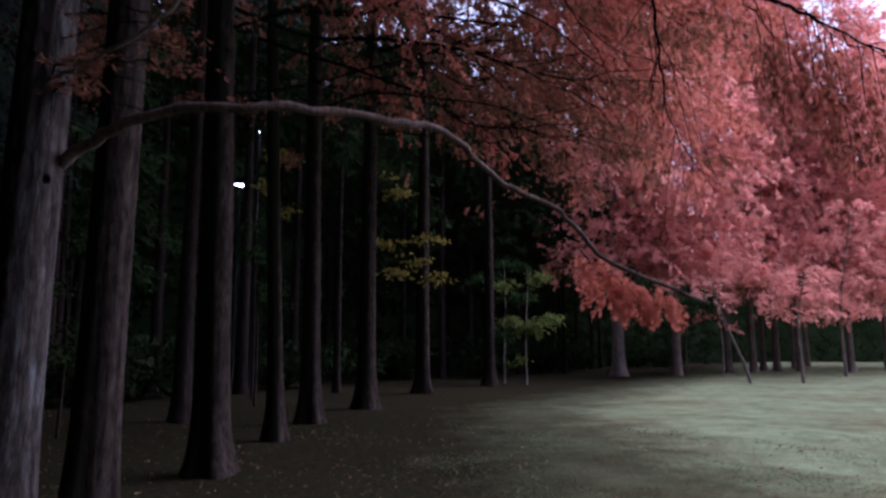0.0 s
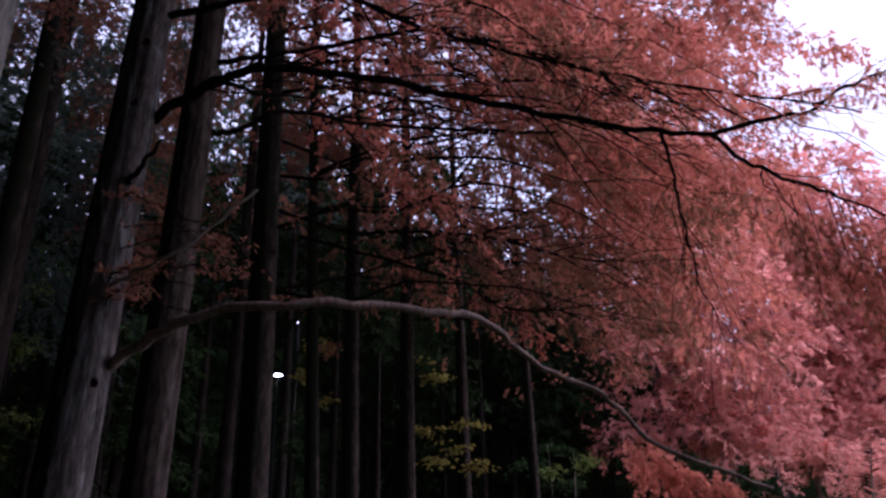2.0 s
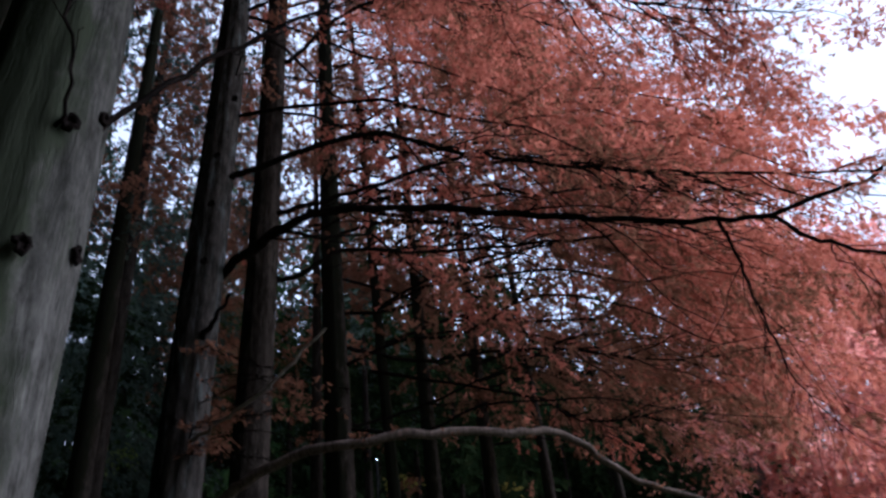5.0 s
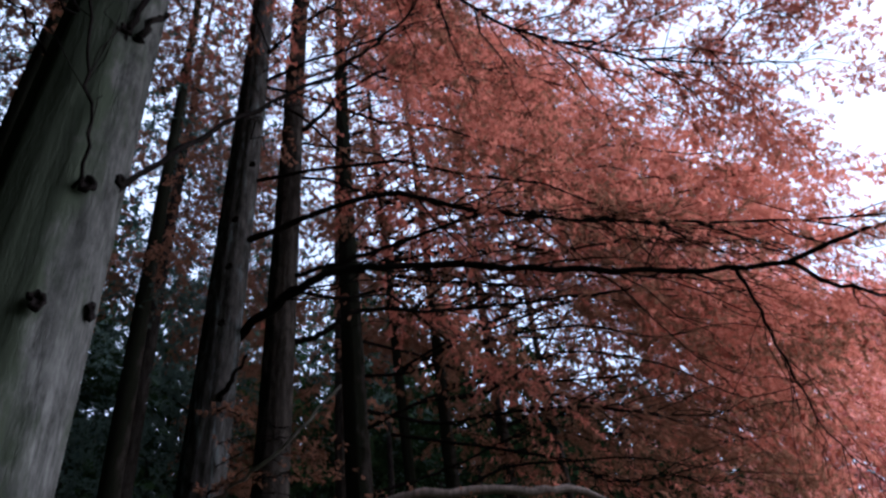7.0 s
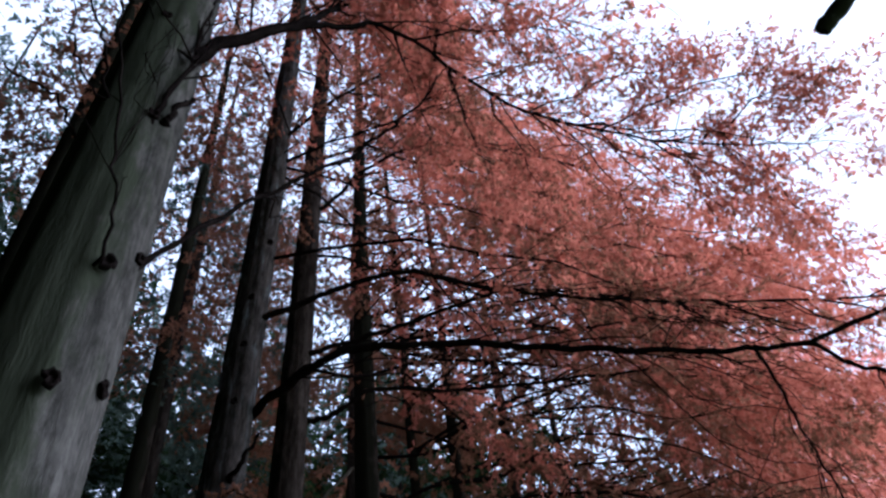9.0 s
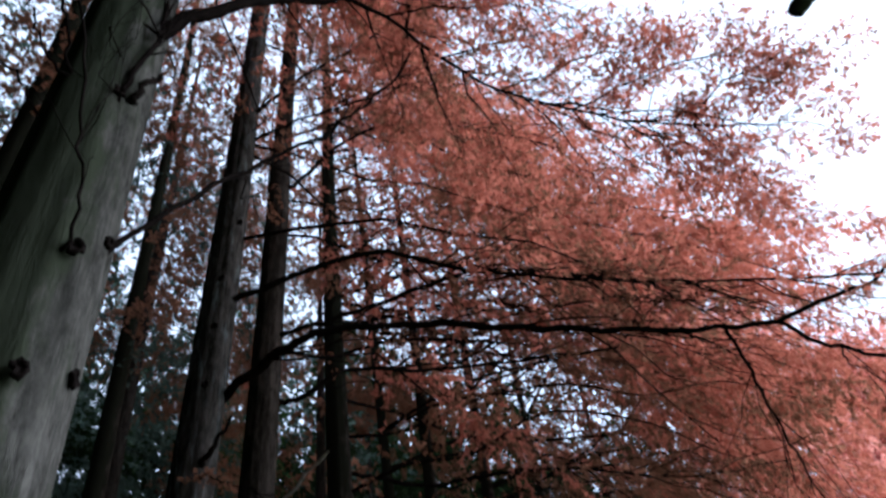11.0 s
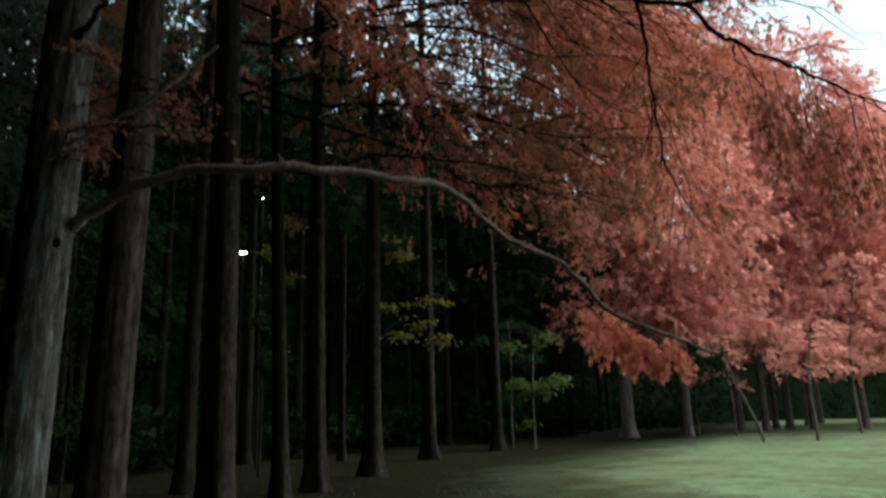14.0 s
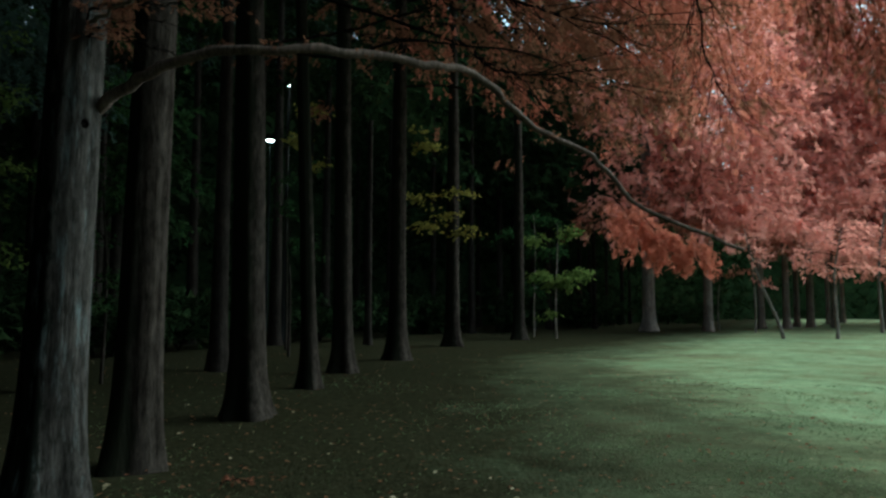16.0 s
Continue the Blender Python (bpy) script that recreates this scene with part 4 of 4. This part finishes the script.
# ---- young trees at the wood's edge ----
def young_tree(name, x, y, r, h, lean, mat, low, spread, count, label, seed, spray=0.24, pairs=2):
    t = thing(name, x, y, label, "tree")
    rng = np.random.default_rng(seed)
    s = Soup()
    u = np.linspace(0, 1, 12)[:, None]
    stem = np.array((lean[0], lean[1], 1.0)) * h * u + np.hstack([0.05 * h * np.sin(u * 4 + seed) * u, 0.03 * h * np.sin(u * 5) * u, 0 * u])
    stem[0, 2] = -0.1
    s.add(*tube(stem, r, r * 0.25, 8, rng, 0.05))
    part("trunk", s.mesh("trunk", LIT_BARK if y > 30 else BARK, True), t)
    grow = Tree(seed)
    for i in range(count):
        q = rng.uniform(low, 1.0)
        start = np.array([np.interp(q, u[:, 0], stem[:, k]) for k in range(3)])
        a = rng.uniform(0, 6.283)
        ln = spread * rng.uniform(0.5, 1.1) * (1.2 - 0.6 * q)
        k = np.linspace(0, 1, 5)[:, None]
        line = start + np.hstack([math.cos(a) * ln * k, math.sin(a) * ln * k, ln * (0.45 * k - 0.4 * k ** 2)])
        grow.bough.add(*tube(line, r * 0.3, 0.004, 4, rng))
        grow.dress(line, 0.2, spray * 1.5, 0.5 * spread, spray, pairs, 0.25, 0.0, wires=False)
    grow.finish(t, mat)
    return t


LEAN_LABEL = "slender young tree leaning over the grass"


def layered_tree(x, y, r, h, lean, mat, tiers, label, seed, leaf=0.16):
    """A young broadleaf tree whose leaves lie in flat tiers: each tier by its place from the foot, its spread and how many leaves."""
    t = thing("young_tree", x, y, label, "tree")
    rng = np.random.default_rng(seed)
    u = np.linspace(0, 1, 12)[:, None]
    stem = np.array((lean[0], lean[1], 1.0)) * h * u + np.hstack([0.02 * h * np.sin(u * 4 + seed) * u, 0.02 * h * np.sin(u * 5) * u, 0 * u])
    stem[0, 2] = -0.1
    s = Soup()
    s.add(*tube(stem, r, r * 0.3, 8, rng, 0.05))
    part("trunk", s.mesh("trunk", LIT_BARK if y > 30 else BARK, True), t)
    wood, leaves = Soup(), Soup()
    for dx, dy, z, wide, count in tiers:
        foot = np.array([np.interp(min(z - 0.25 * math.hypot(dx, dy), 0.95 * h), stem[:, 2], stem[:, k]) for k in range(3)])
        k = np.linspace(0, 1, 6)[:, None]
        mid = np.array((dx, dy, z))
        line = foot + (mid - foot) * k + np.array((0, 0, 0.18 * wide)) * np.sin(k * 3.14)
        wood.add(*tube(line, r * 0.35, 0.006, 5, rng))
        for j in range(6):
            a = rng.uniform(0, 6.283)
            tip = mid + np.array((math.cos(a) * wide, math.sin(a) * wide, rng.uniform(-0.5, 0.2) * wide)) * rng.uniform(0.5, 1.1)
            base = line[int(rng.integers(3, 6))]
            twig = base + (tip - base) * k + np.array((0, 0, -0.1 * wide)) * k ** 2
            wood.add(*tube(twig, 0.01, 0.003, 4, rng))
            n = count // 6
            q = rng.uniform(0.15, 1.05, n)[:, None]
            at = base + (tip - base) * q + rng.standard_normal((n, 3)) * (0.2, 0.2, 0.13) * wide
            way = rng.standard_normal((n, 3)) * (1, 1, 0.25) + (tip - base) * 0.4 + (0, 0, -0.35)
            sprays(leaves, at, way, leaf * rng.uniform(0.6, 1.3, n), 1, rng)
    tagged(part("branchwork", wood.mesh("branchwork", LIMB, True), t, "thin dark branches"), kind="stuff")
    tagged(part("crown", leaves.mesh("crown", mat), t, "flat tiers of broad leaves"), kind="stuff")
    return t


layered_tree(4.05, 34.8, 0.055, 5.6, (0.0, 0.0), LIT_GREEN, [(-0.9, -0.6, 3.1, 0.9, 240), (0.3, -0.9, 2.75, 0.9, 240), (0.9, -0.4, 3.2, 0.7, 160), (-1.3, 0.3, 4.9, 0.9, 120), (0.6, 0.2, 5.2, 1.0, 140), (-0.3, -0.5, 1.2, 0.7, 60)],
             "slender young tree with bright green leaf tiers", 61, 0.24)
layered_tree(3.1, 36.2, 0.05, 6.2, (0.0, 0.0), GREEN, [(-0.8, -0.3, 5.4, 1.2, 200), (0.9, 0.0, 4.4, 1.2, 200), (-0.2, -0.6, 2.4, 1.0, 160), (0.4, 0.3, 6.1, 1.0, 140)],
             "slender young tree with dull green leaves", 62, 0.24)
layered_tree(-2.85, 26.6, 0.09, 11, (0.0, 0.0), YELLOW, [(1.25, -0.4, 7.6, 0.6, 130), (0.75, -0.3, 8.3, 0.5, 70), (0.95, -0.6, 5.6, 0.65, 90), (2.6, -0.8, 5.8, 0.6, 90), (1.15, -0.9, 4.5, 0.6, 80), (2.0, -1.0, 4.9, 0.5, 60), (2.8, -0.9, 4.35, 0.6, 90)],
             "young tree with yellowing leaf tiers behind the redwoods", 63, 0.2)
layered_tree(-6.45, 24.4, 0.06, 9.5, (0.0, 0.0), YELLOW, [(0.5, -0.3, 7.3, 0.8, 120), (1.1, -0.5, 6.4, 0.6, 70), (0.9, -0.2, 8.4, 0.7, 80)],
             "young tree with yellowing leaf tiers in the wood", 72, 0.18)
layered_tree(-8.4, 11.9, 0.05, 6.5, (0.0, 0.0), LIT_GREEN, [(0.0, 0.2, 5.25, 0.8, 260), (-0.6, -0.1, 4.9, 0.7, 160), (0.2, 0.3, 4.0, 0.7, 150), (-0.5, 0.4, 3.4, 0.6, 90), (0.3, -0.2, 2.4, 0.6, 90), (0.0, 0.3, 6.3, 0.6, 90)],
             "young broadleaf tree with bright leaf tiers in the wood", 69, 0.12)
layered_tree(-7.2, 13.6, 0.04, 4.2, (0.0, 0.0), GREEN, [(0.0, 0.2, 2.0, 0.7, 160), (0.4, -0.1, 1.5, 0.6, 130), (-0.4, 0.1, 2.9, 0.7, 140), (0.1, 0.3, 3.9, 0.6, 90)],
             "young broadleaf tree in the shade of the wood", 70, 0.13)
layered_tree(-5.6, 21.5, 0.05, 6.0, (0.0, 0.0), GREEN, [(0.4, -0.2, 3.4, 0.8, 120), (-0.3, 0.2, 4.6, 0.8, 120), (0.2, 0.1, 5.6, 0.8, 100)],
             "young broadleaf tree in the shade of the wood", 71, 0.16)
young_tree("young_tree", 17.4, 44.7, 0.07, 7, (0.0, 0.0), LIT_RED, 0.4, 1.6, 18, "thin young tree with sparse russet leaves", 64, 0.3)
young_tree("leaning_young_tree", 15.6, 36.5, 0.1, 5.5, (-0.33, 0.0), LIT_RED, 0.6, 1.2, 10, LEAN_LABEL, 65, 0.25)
young_tree("young_tree", 18.4, 36.8, 0.1, 5.6, (0.02, 0.0), LIT_RED, 0.55, 2.2, 26, "young tree with thin russet leaves on the lawn", 66, 0.3)
young_tree("young_tree", 25.7, 45.9, 0.12, 11, (0.03, 0.0), LIT_RED, 0.32, 3.0, 34, "young tree with thin russet leaves on the lawn", 67, 0.35)
young_tree("young_tree", 17.5, 51.5, 0.08, 6, (0.0, 0.0), GREEN, 0.1, 2.4, 30, "bushy green young tree behind the redwoods", 68, 0.3)


# ---- the wood behind ----
def wood_tree(seed, mat, low, spray, gap, sides, count=30, spread=4.0):
    t = thing("wood_tree", 0, 0, "dim tall tree in the wood behind", "tree", "trees of the wood")
    rng = np.random.default_rng(seed)
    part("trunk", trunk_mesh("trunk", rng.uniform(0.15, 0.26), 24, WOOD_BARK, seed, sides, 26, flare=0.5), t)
    grow = Tree(seed)
    boughs(grow, low, 24, count, (0.7, 0.7), spread, spread * 0.9, spray=spray, gap=gap, twig=1.4, pairs=2, wires=False, rust_in=0.3, leaf_from=0.1, in_fill=1.0, sides=3, bare=3)
    grow.finish(t, mat, mat)
    return t


# coarse ones for the depth of the wood, finer ones for its edge
models = [wood_tree(80 + i, m, z, 1.0, 0.75, 12) for i, (m, z) in enumerate(((DARK, 6), (DARK, 9), (DARK, 5), (DARK, 8), (DARK, 14), (DARK, 10)))]
edge_models = [wood_tree(90 + i, m, z, 0.42, 0.4, 20, n) for i, (m, z, n) in enumerate(((RUST, 9, 28), (GREEN, 5, 24), (RUST, 12, 28)))]
edge_models.append(wood_tree(95, GREEN, 6, 0.2, 0.32, 24, 18, 2.5))
edge_models.append(wood_tree(96, GREY_GREEN, 6, 0.18, 0.28, 24, 30, 3.2))


def slim_redwood(seed, r):
    t = thing("redwood_tree", 0, 0, "slim dawn redwood with rust-brown sprays along its trunk", "tree", "trees of the wood")
    part("trunk", trunk_mesh("trunk", r, 25, BARK, seed, 28, 50, flare=0.5, lean=(-0.015, 0.0)), t, "dark brown fluted bark")
    grow = Tree(seed)
    trunk_shoots(grow, r, 25, (-0.015, 0.0), 8.5, 23, 80, 1.2, 0.115)
    grow.finish(t)
    return t


edge_models.append(slim_redwood(97, 0.17))
rng = np.random.default_rng(5)
spots = [(-6.6, 8.9), (-6.05, 16.75), (-4.12, 27.9), (-7.4, 12.2), (-5.3, 4.36), (-7.6, 10.4), (-10.2, 13.6)]
tries = 0
while len(spots) < 79 and tries < 6000:
    tries += 1
    x, y = rng.uniform(-44, 16), rng.uniform(-26, 92)
    edge = (-5.8 if y < 12 else -9.5) if y < 22 else -9.5 + (y - 22) * 0.62
    if x > edge or x < edge - 17 - 3 * (y < 0) or min((x - a) ** 2 + (y - b) ** 2 for a, b in spots) < 9:
        continue
    if y < 6 and x > -7.5 or y < 9 and min((x - a) ** 2 + (y - b) ** 2 for a, b in spots) < 22:
        continue
    spots.append((x, y))
for i, (x, y) in enumerate(spots):
    turn, size = float(rng.uniform(0, 360)), float(rng.uniform(0.9, 1.12))
    near = math.hypot(x, y) < 26 and y > -9
    pick = edge_models[(5, 2, 2, 5, 5, 4, 4)[i] if i < 7 else 4 if x < -0.56 * y else 5 if abs(x + 0.293 * y) < 4 else int(rng.integers(0, 3))] if near else models[4 if abs(x + 0.293 * y) < 4 else int(rng.integers(3, 6)) if x > (-5.8 if y < 22 else -5.8 + (y - 22) * 0.62) - 11 else int(rng.integers(0, 3))]
    copy_thing(pick, pose(x, y, 0, 0, 0, turn) @ Matrix.Scale(size, 4))
for i, m in enumerate(models + edge_models):
    m.matrix_world = pose(-14 - 1.3 * (i % 4), -28 - 4 * i, 0)
# slim redwoods close behind the row
for x, y, turn in ((-7.1, 15.2, 60), (-9.4, 16.6, 200)):
    copy_thing(edge_models[5], pose(x, y, 0, 0, 0, turn))
# tall trees closing the view past the end of the row
for x, y, turn in ((-2.5, 45.0, 20), (1.8, 47.5, 140), (5.4, 51.0, 250), (8.2, 55.0, 80)):
    copy_thing(models[3 if turn > 100 else 5], pose(x, y, 0, 0, 0, turn) @ Matrix.Scale(1.22, 4))
# trees added out of view behind, their crowns closing overhead to block light
for i in range(18):
    x, y = -13 + 4.3 * (i % 6) + 0.8 * math.sin(i * 2.1), -7.5 - 4.2 * (i // 6) + 0.9 * math.cos(i * 1.7)
    copy_thing(models[(3, 4, 5, 0)[i % 4]], pose(x, y, 0, 0, 0, 40.0 * i) @ Matrix.Scale(1.25, 4))


# a tree at the edge of the lawn whose broken limb hangs in overhead
ox, oy = 7.4, -2.2
t = thing("redwood_tree", ox, oy, "dawn redwood at the lawn's edge with a broken limb", "tree", ROW)
grow = Tree(33)
part("trunk", trunk_mesh("trunk", 0.26, 26, BARK, 33, 28, 40), t, "grey-brown fluted bark")
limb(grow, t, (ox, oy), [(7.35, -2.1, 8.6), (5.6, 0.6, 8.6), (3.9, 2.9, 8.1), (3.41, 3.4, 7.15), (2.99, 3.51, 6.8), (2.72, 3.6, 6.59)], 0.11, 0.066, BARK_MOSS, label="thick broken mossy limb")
boughs(grow, 12, 26, 40, (0.3, -1.0), 4.0, 3.0, spray=0.6, gap=0.5, twig=1.0, pairs=2, wires=False)
grow.finish(t)


def shrub_model(seed, mat):
    t = thing("shrub", 0, 0, "leafy undergrowth shrub on the dim wood floor", "shrub", "undergrowth")
    rng = np.random.default_rng(seed)
    s = Soup()
    grow = Tree(seed)
    for i in range(12):
        a, ln = rng.uniform(0, 6.283), rng.uniform(0.9, 2.2)
        k = np.linspace(0, 1, 5)[:, None]
        line = np.hstack([math.cos(a) * ln * 0.6 * k, math.sin(a) * ln * 0.6 * k, ln * k - 0.25 * ln * k ** 2])
        s.add(*tube(line, 0.015, 0.004, 4, rng))
        grow.dress(line, 0.15, 0.3, 0.55, 0.38, 2, 0.2, 0.0, wires=False)
    tagged(part("branchwork", s.mesh("branchwork", LIMB), t), kind="stuff")
    grow.finish(t, mat)
    return t


bushes = [shrub_model(120 + i, m) for i, m in enumerate((DARK, DARK, DARK, DARK))]
for i in range(64):
    x, y = rng.uniform(-30, 14), rng.uniform(-12, 80)
    edge = -10.5 if y < 22 else -10.5 + (y - 22) * 0.66
    x = edge - abs(rng.normal(0, 6))
    if y < 8 and x > -9:
        continue
    copy_thing(bushes[int(rng.integers(0, 4))], pose(x, y, 0, 0, 0, float(rng.uniform(0, 360))) @ Matrix.Scale(float(rng.uniform(0.8, 1.7)), 4))
for i, b in enumerate(bushes):
    b.matrix_world = pose(-20 - 2 * i, -6 + 3 * i, 0)


def wood_edge(line, height, seed, mat, label, density):
    """A belt of trees, far or added as a light screen: uneven leafy mass, one sheet of clumps over a lumpy body."""
    rng = np.random.default_rng(seed)
    path = spline(line, 14)
    n, m = len(path), 9
    h = height * (0.8 + 0.35 * np.array([noise.noise((i * 0.35, seed, 0)) for i in range(n)]))
    v = np.zeros((n, m, 3))
    for j in range(m):
        q = j / (m - 1)
        bulge = np.array([[noise.noise((i * 0.6, j * 0.9, seed)), noise.noise((i * 0.6, j * 0.9, seed + 5))] for i in range(n)])
        v[:, j, :2] = path[:, :2] + bulge * 2.0
        v[:, j, 2] = q * h - 0.3
    i, j = np.meshgrid(np.arange(n - 1), np.arange(m - 1), indexing="ij")
    f = np.stack([i * m + j, (i + 1) * m + j, (i + 1) * m + j + 1, i * m + j + 1], -1).reshape(-1, 4)
    body = tagged(new("woods_or_screen", mesh_of("woods_or_screen", v.reshape(-1, 3), f, mat, True)), label, "woods", kind="stuff")
    count = int(np.linalg.norm(np.diff(path, axis=0), axis=1).sum() * height * density)
    i = rng.uniform(0, n - 1.001, count)
    a = i.astype(int)
    base = path[a] + (path[a + 1] - path[a]) * (i - a)[:, None]
    at = base + np.clip(rng.standard_normal((count, 3)) * 2.2, -3.6, 3.6) * (1, 1, 0)
    at[:, 2] = rng.uniform(0, 1.12, count) ** 0.9 * np.interp(i, np.arange(n), h)
    s = Soup()
    sprays(s, at, rng.standard_normal((count, 3)) + (0, 0, -0.4), rng.uniform(0.8, 1.9, count), 2, rng)
    tagged(new("woods_or_screen_leaves", s.mesh("woods_or_screen_leaves", mat)), label, "woods", kind="stuff")


wood_edge([(-25, -60, 0), (-25, -20, 0), (-25, 15, 0), (-21, 39, 0)], 18, 5, DARK, "dark evergreen thicket deep in the wood", 3.2)
wood_edge([(-21, 39, 0), (-11, 52, 0), (2, 62, 0), (14, 72, 0), (30, 92, 0)], 32, 3, DARK, "dark evergreen thicket deep in the wood", 3.2)
wood_edge([(22, 84, 0), (45, 108, 0), (75, 108, 0), (105, 90, 0), (120, 50, 0), (118, 0, 0), (100, -50, 0)], 25, 4, DARK, "dark belt of trees beyond the lawn", 1.2)
# out of view: added close behind to keep light off the trunk fronts
wood_edge([(-25, -30, 0), (-9, -11, 0), (3, -8, 0), (13, -9, 0), (26, -13, 0), (46, -24, 0), (98, -56, 0)], 22, 7, DARK, "unseen dark tree belt added behind to block light", 1.5)
# out of view: added to close the ring of trees
wood_edge([(100, -50, 0), (60, -85, 0), (10, -95, 0), (-25, -60, 0)], 13, 6, DARK, "dark belt of trees beyond the lawn", 1.2)


def canopy(label, count, left, right, near, far, low, high, seed, size=2.0, mat=DARK, pairs=3):
    """The closed leafy roof of a wood, or an added light screen: hanging sprays in an uneven layer."""
    rng = np.random.default_rng(seed)
    at = np.stack([rng.uniform(left, right, count), rng.uniform(near, far, count), rng.uniform(low, high, count)], 1)
    at[:, 2] += 1.5 * np.sin(at[:, 0] * 0.5 + seed) * np.cos(at[:, 1] * 0.4)
    s = Soup()
    sprays(s, at, rng.standard_normal((count, 3)) * (1, 1, 0.5), size * rng.uniform(0.7, 1.3, count), pairs, rng)
    tagged(new("canopy_or_screen", s.mesh("canopy_or_screen", mat)), label, "woods", kind="stuff")


# these three leaf layers are added to keep skylight off trunks and ground
canopy("dark leaf layer added to shade the deep wood", 2600, -34, -15.5, -20, 40, 15, 19, 21)
canopy("unseen dark leaf layer added behind to block skylight", 4200, -30, 11, -24, -2.5, 13, 18, 22)
canopy("unseen dark leaf layer added overhead to block skylight", 1500, -14, 5, -2.5, 3.2, 13.5, 17, 24, 1.2)

canopy("dull green leaf canopy over the wood's edge", 12000, -19, -6.5, 6, 40, 14, 20, 23, 0.34, GREY_GREEN, 2)

# ---- lamp in the wood ----
def lamp_post(x, y, h, r):
    t = thing("lamp_post", x, y, "tall lamp post with a lit white head among trees", "street lamp")
    rng = np.random.default_rng(1)
    s = Soup()
    s.add(*tube(np.array([(0, 0, -0.1), (0, 0, h * 0.5), (0, 0, h)], float), 0.09, 0.05, 10, rng))
    steel, nt, b = material("galvanised_steel", 0.5)
    b.inputs["Base Color"].default_value = (0.03, 0.032, 0.034, 1)
    part("pole", s.mesh("pole", steel, True), t)
    glow, nt, b = material("lamp_glass", 0.4)
    b.inputs["Emission Color"].default_value = (0.95, 0.98, 1.0, 1)
    b.inputs["Emission Strength"].default_value = 14
    bm = bmesh.new()
    bmesh.ops.create_uvsphere(bm, u_segments=16, v_segments=8, radius=r)
    for v in bm.verts:
        v.co.z *= 0.13
    me = bpy.data.meshes.new("lamp_head")
    bm.to_mesh(me)
    bm.free()
    me.materials.append(glow)
    part("lamp_head", me, t, "glowing white lamp head").location = (0, 0, h + 0.1)


lamp_post(-12.1, 41.3, 11.3, 0.24)
lamp_post(-7.6, 28.4, 10.5, 0.035)

# ---- grass and litter ----
rng = np.random.default_rng(8)


def scatter(count, near, far, left, right):
    d = near * (far / near) ** rng.random(count)
    a = np.radians(rng.uniform(left, right, count))
    x, y = d * np.sin(a), d * np.cos(a)
    return x, y, height_at(x, y), d


x, y, z, d = scatter(40000, 4.2, 16, -36, 36)
keep = rng.random(len(x)) < np.clip(0.1 + (x - np.maximum(0, y - 20) * 0.5 + 2) * 0.1 + 0.35 * np.sin(x * 1.3 + 2 * np.sin(y * 0.8)), 0.04, 1)
x, y, z, d = x[keep], y[keep], z[keep], d[keep]
n = len(x)
a = rng.uniform(0, 6.283, n)
hgt = rng.uniform(0.01, 0.032, n)
wid = 0.0022 + 0.0011 * d
root = np.stack([x, y, z - 0.005], 1)
across = np.stack([np.cos(a), np.sin(a), 0 * a], 1) * wid[:, None]
tip = root + np.stack([rng.normal(0, 1.6, n) * hgt, rng.normal(0, 1.6, n) * hgt, hgt * 0.7], 1)
blades = np.stack([root - across, root + across, tip], 1).reshape(-1, 3)
GRASS = leafy("grass_blades", (0.085, 0.11, 0.055), (0.12, 0.152, 0.08), (0.165, 0.195, 0.11), 0.5, 2)
tagged(new("grass", mesh_of("grass", blades, np.arange(3 * n).reshape(-1, 3), GRASS)), "short worn grass of the lawn", "grass", kind="stuff")


def litter(name, count, mat, size, label, right):
    x, y, z, d = scatter(count, 4.5, 26, -36, right)
    n = len(x)
    a, s = rng.uniform(0, 6.283, n), size * rng.uniform(0.6, 1.4, n)
    u = np.stack([np.cos(a), np.sin(a), rng.normal(0, 0.15, n)], 1) * s[:, None]
    w = np.stack([-np.sin(a), np.cos(a), rng.normal(0, 0.15, n)], 1) * s[:, None] * 0.5
    c = np.stack([x, y, z + 0.03], 1)
    v = np.stack([c - u, c - w, c + u, c + w + (0, 0, 0.008)], 1).reshape(-1, 3)
    tagged(new(name, mesh_of(name, v, np.arange(4 * n).reshape(-1, 4), mat)), label, "fallen leaves", kind="stuff")


PALE = leafy("pale_dry_leaves", (0.16, 0.13, 0.08), (0.25, 0.21, 0.14), (0.32, 0.28, 0.2), 0.1, 8)
litter("fallen_leaves", 1500, RUST, 0.026, "brown fallen leaves scattered over the grass", 30)
litter("pale_fallen_leaves", 350, PALE, 0.025, "pale dry fallen leaves scattered over the grass", 25)

sprig = Tree(99)
holder = thing("fallen_sprig", -2.0, 5.95, "small red sprig fallen on the soil", "fallen twig")
sl = spline([(-0.12, 0, 0.03), (0, 0.03, 0.06), (0.14, 0, 0.04)], 4)
sprig.bough.add(*tube(sl, 0.006, 0.003, 5, sprig.rng))
sprig.dress(sl, 0.0, 0.05, 0.09, 0.06, rust=0.6, droop=0.1)
sprig.finish(holder)
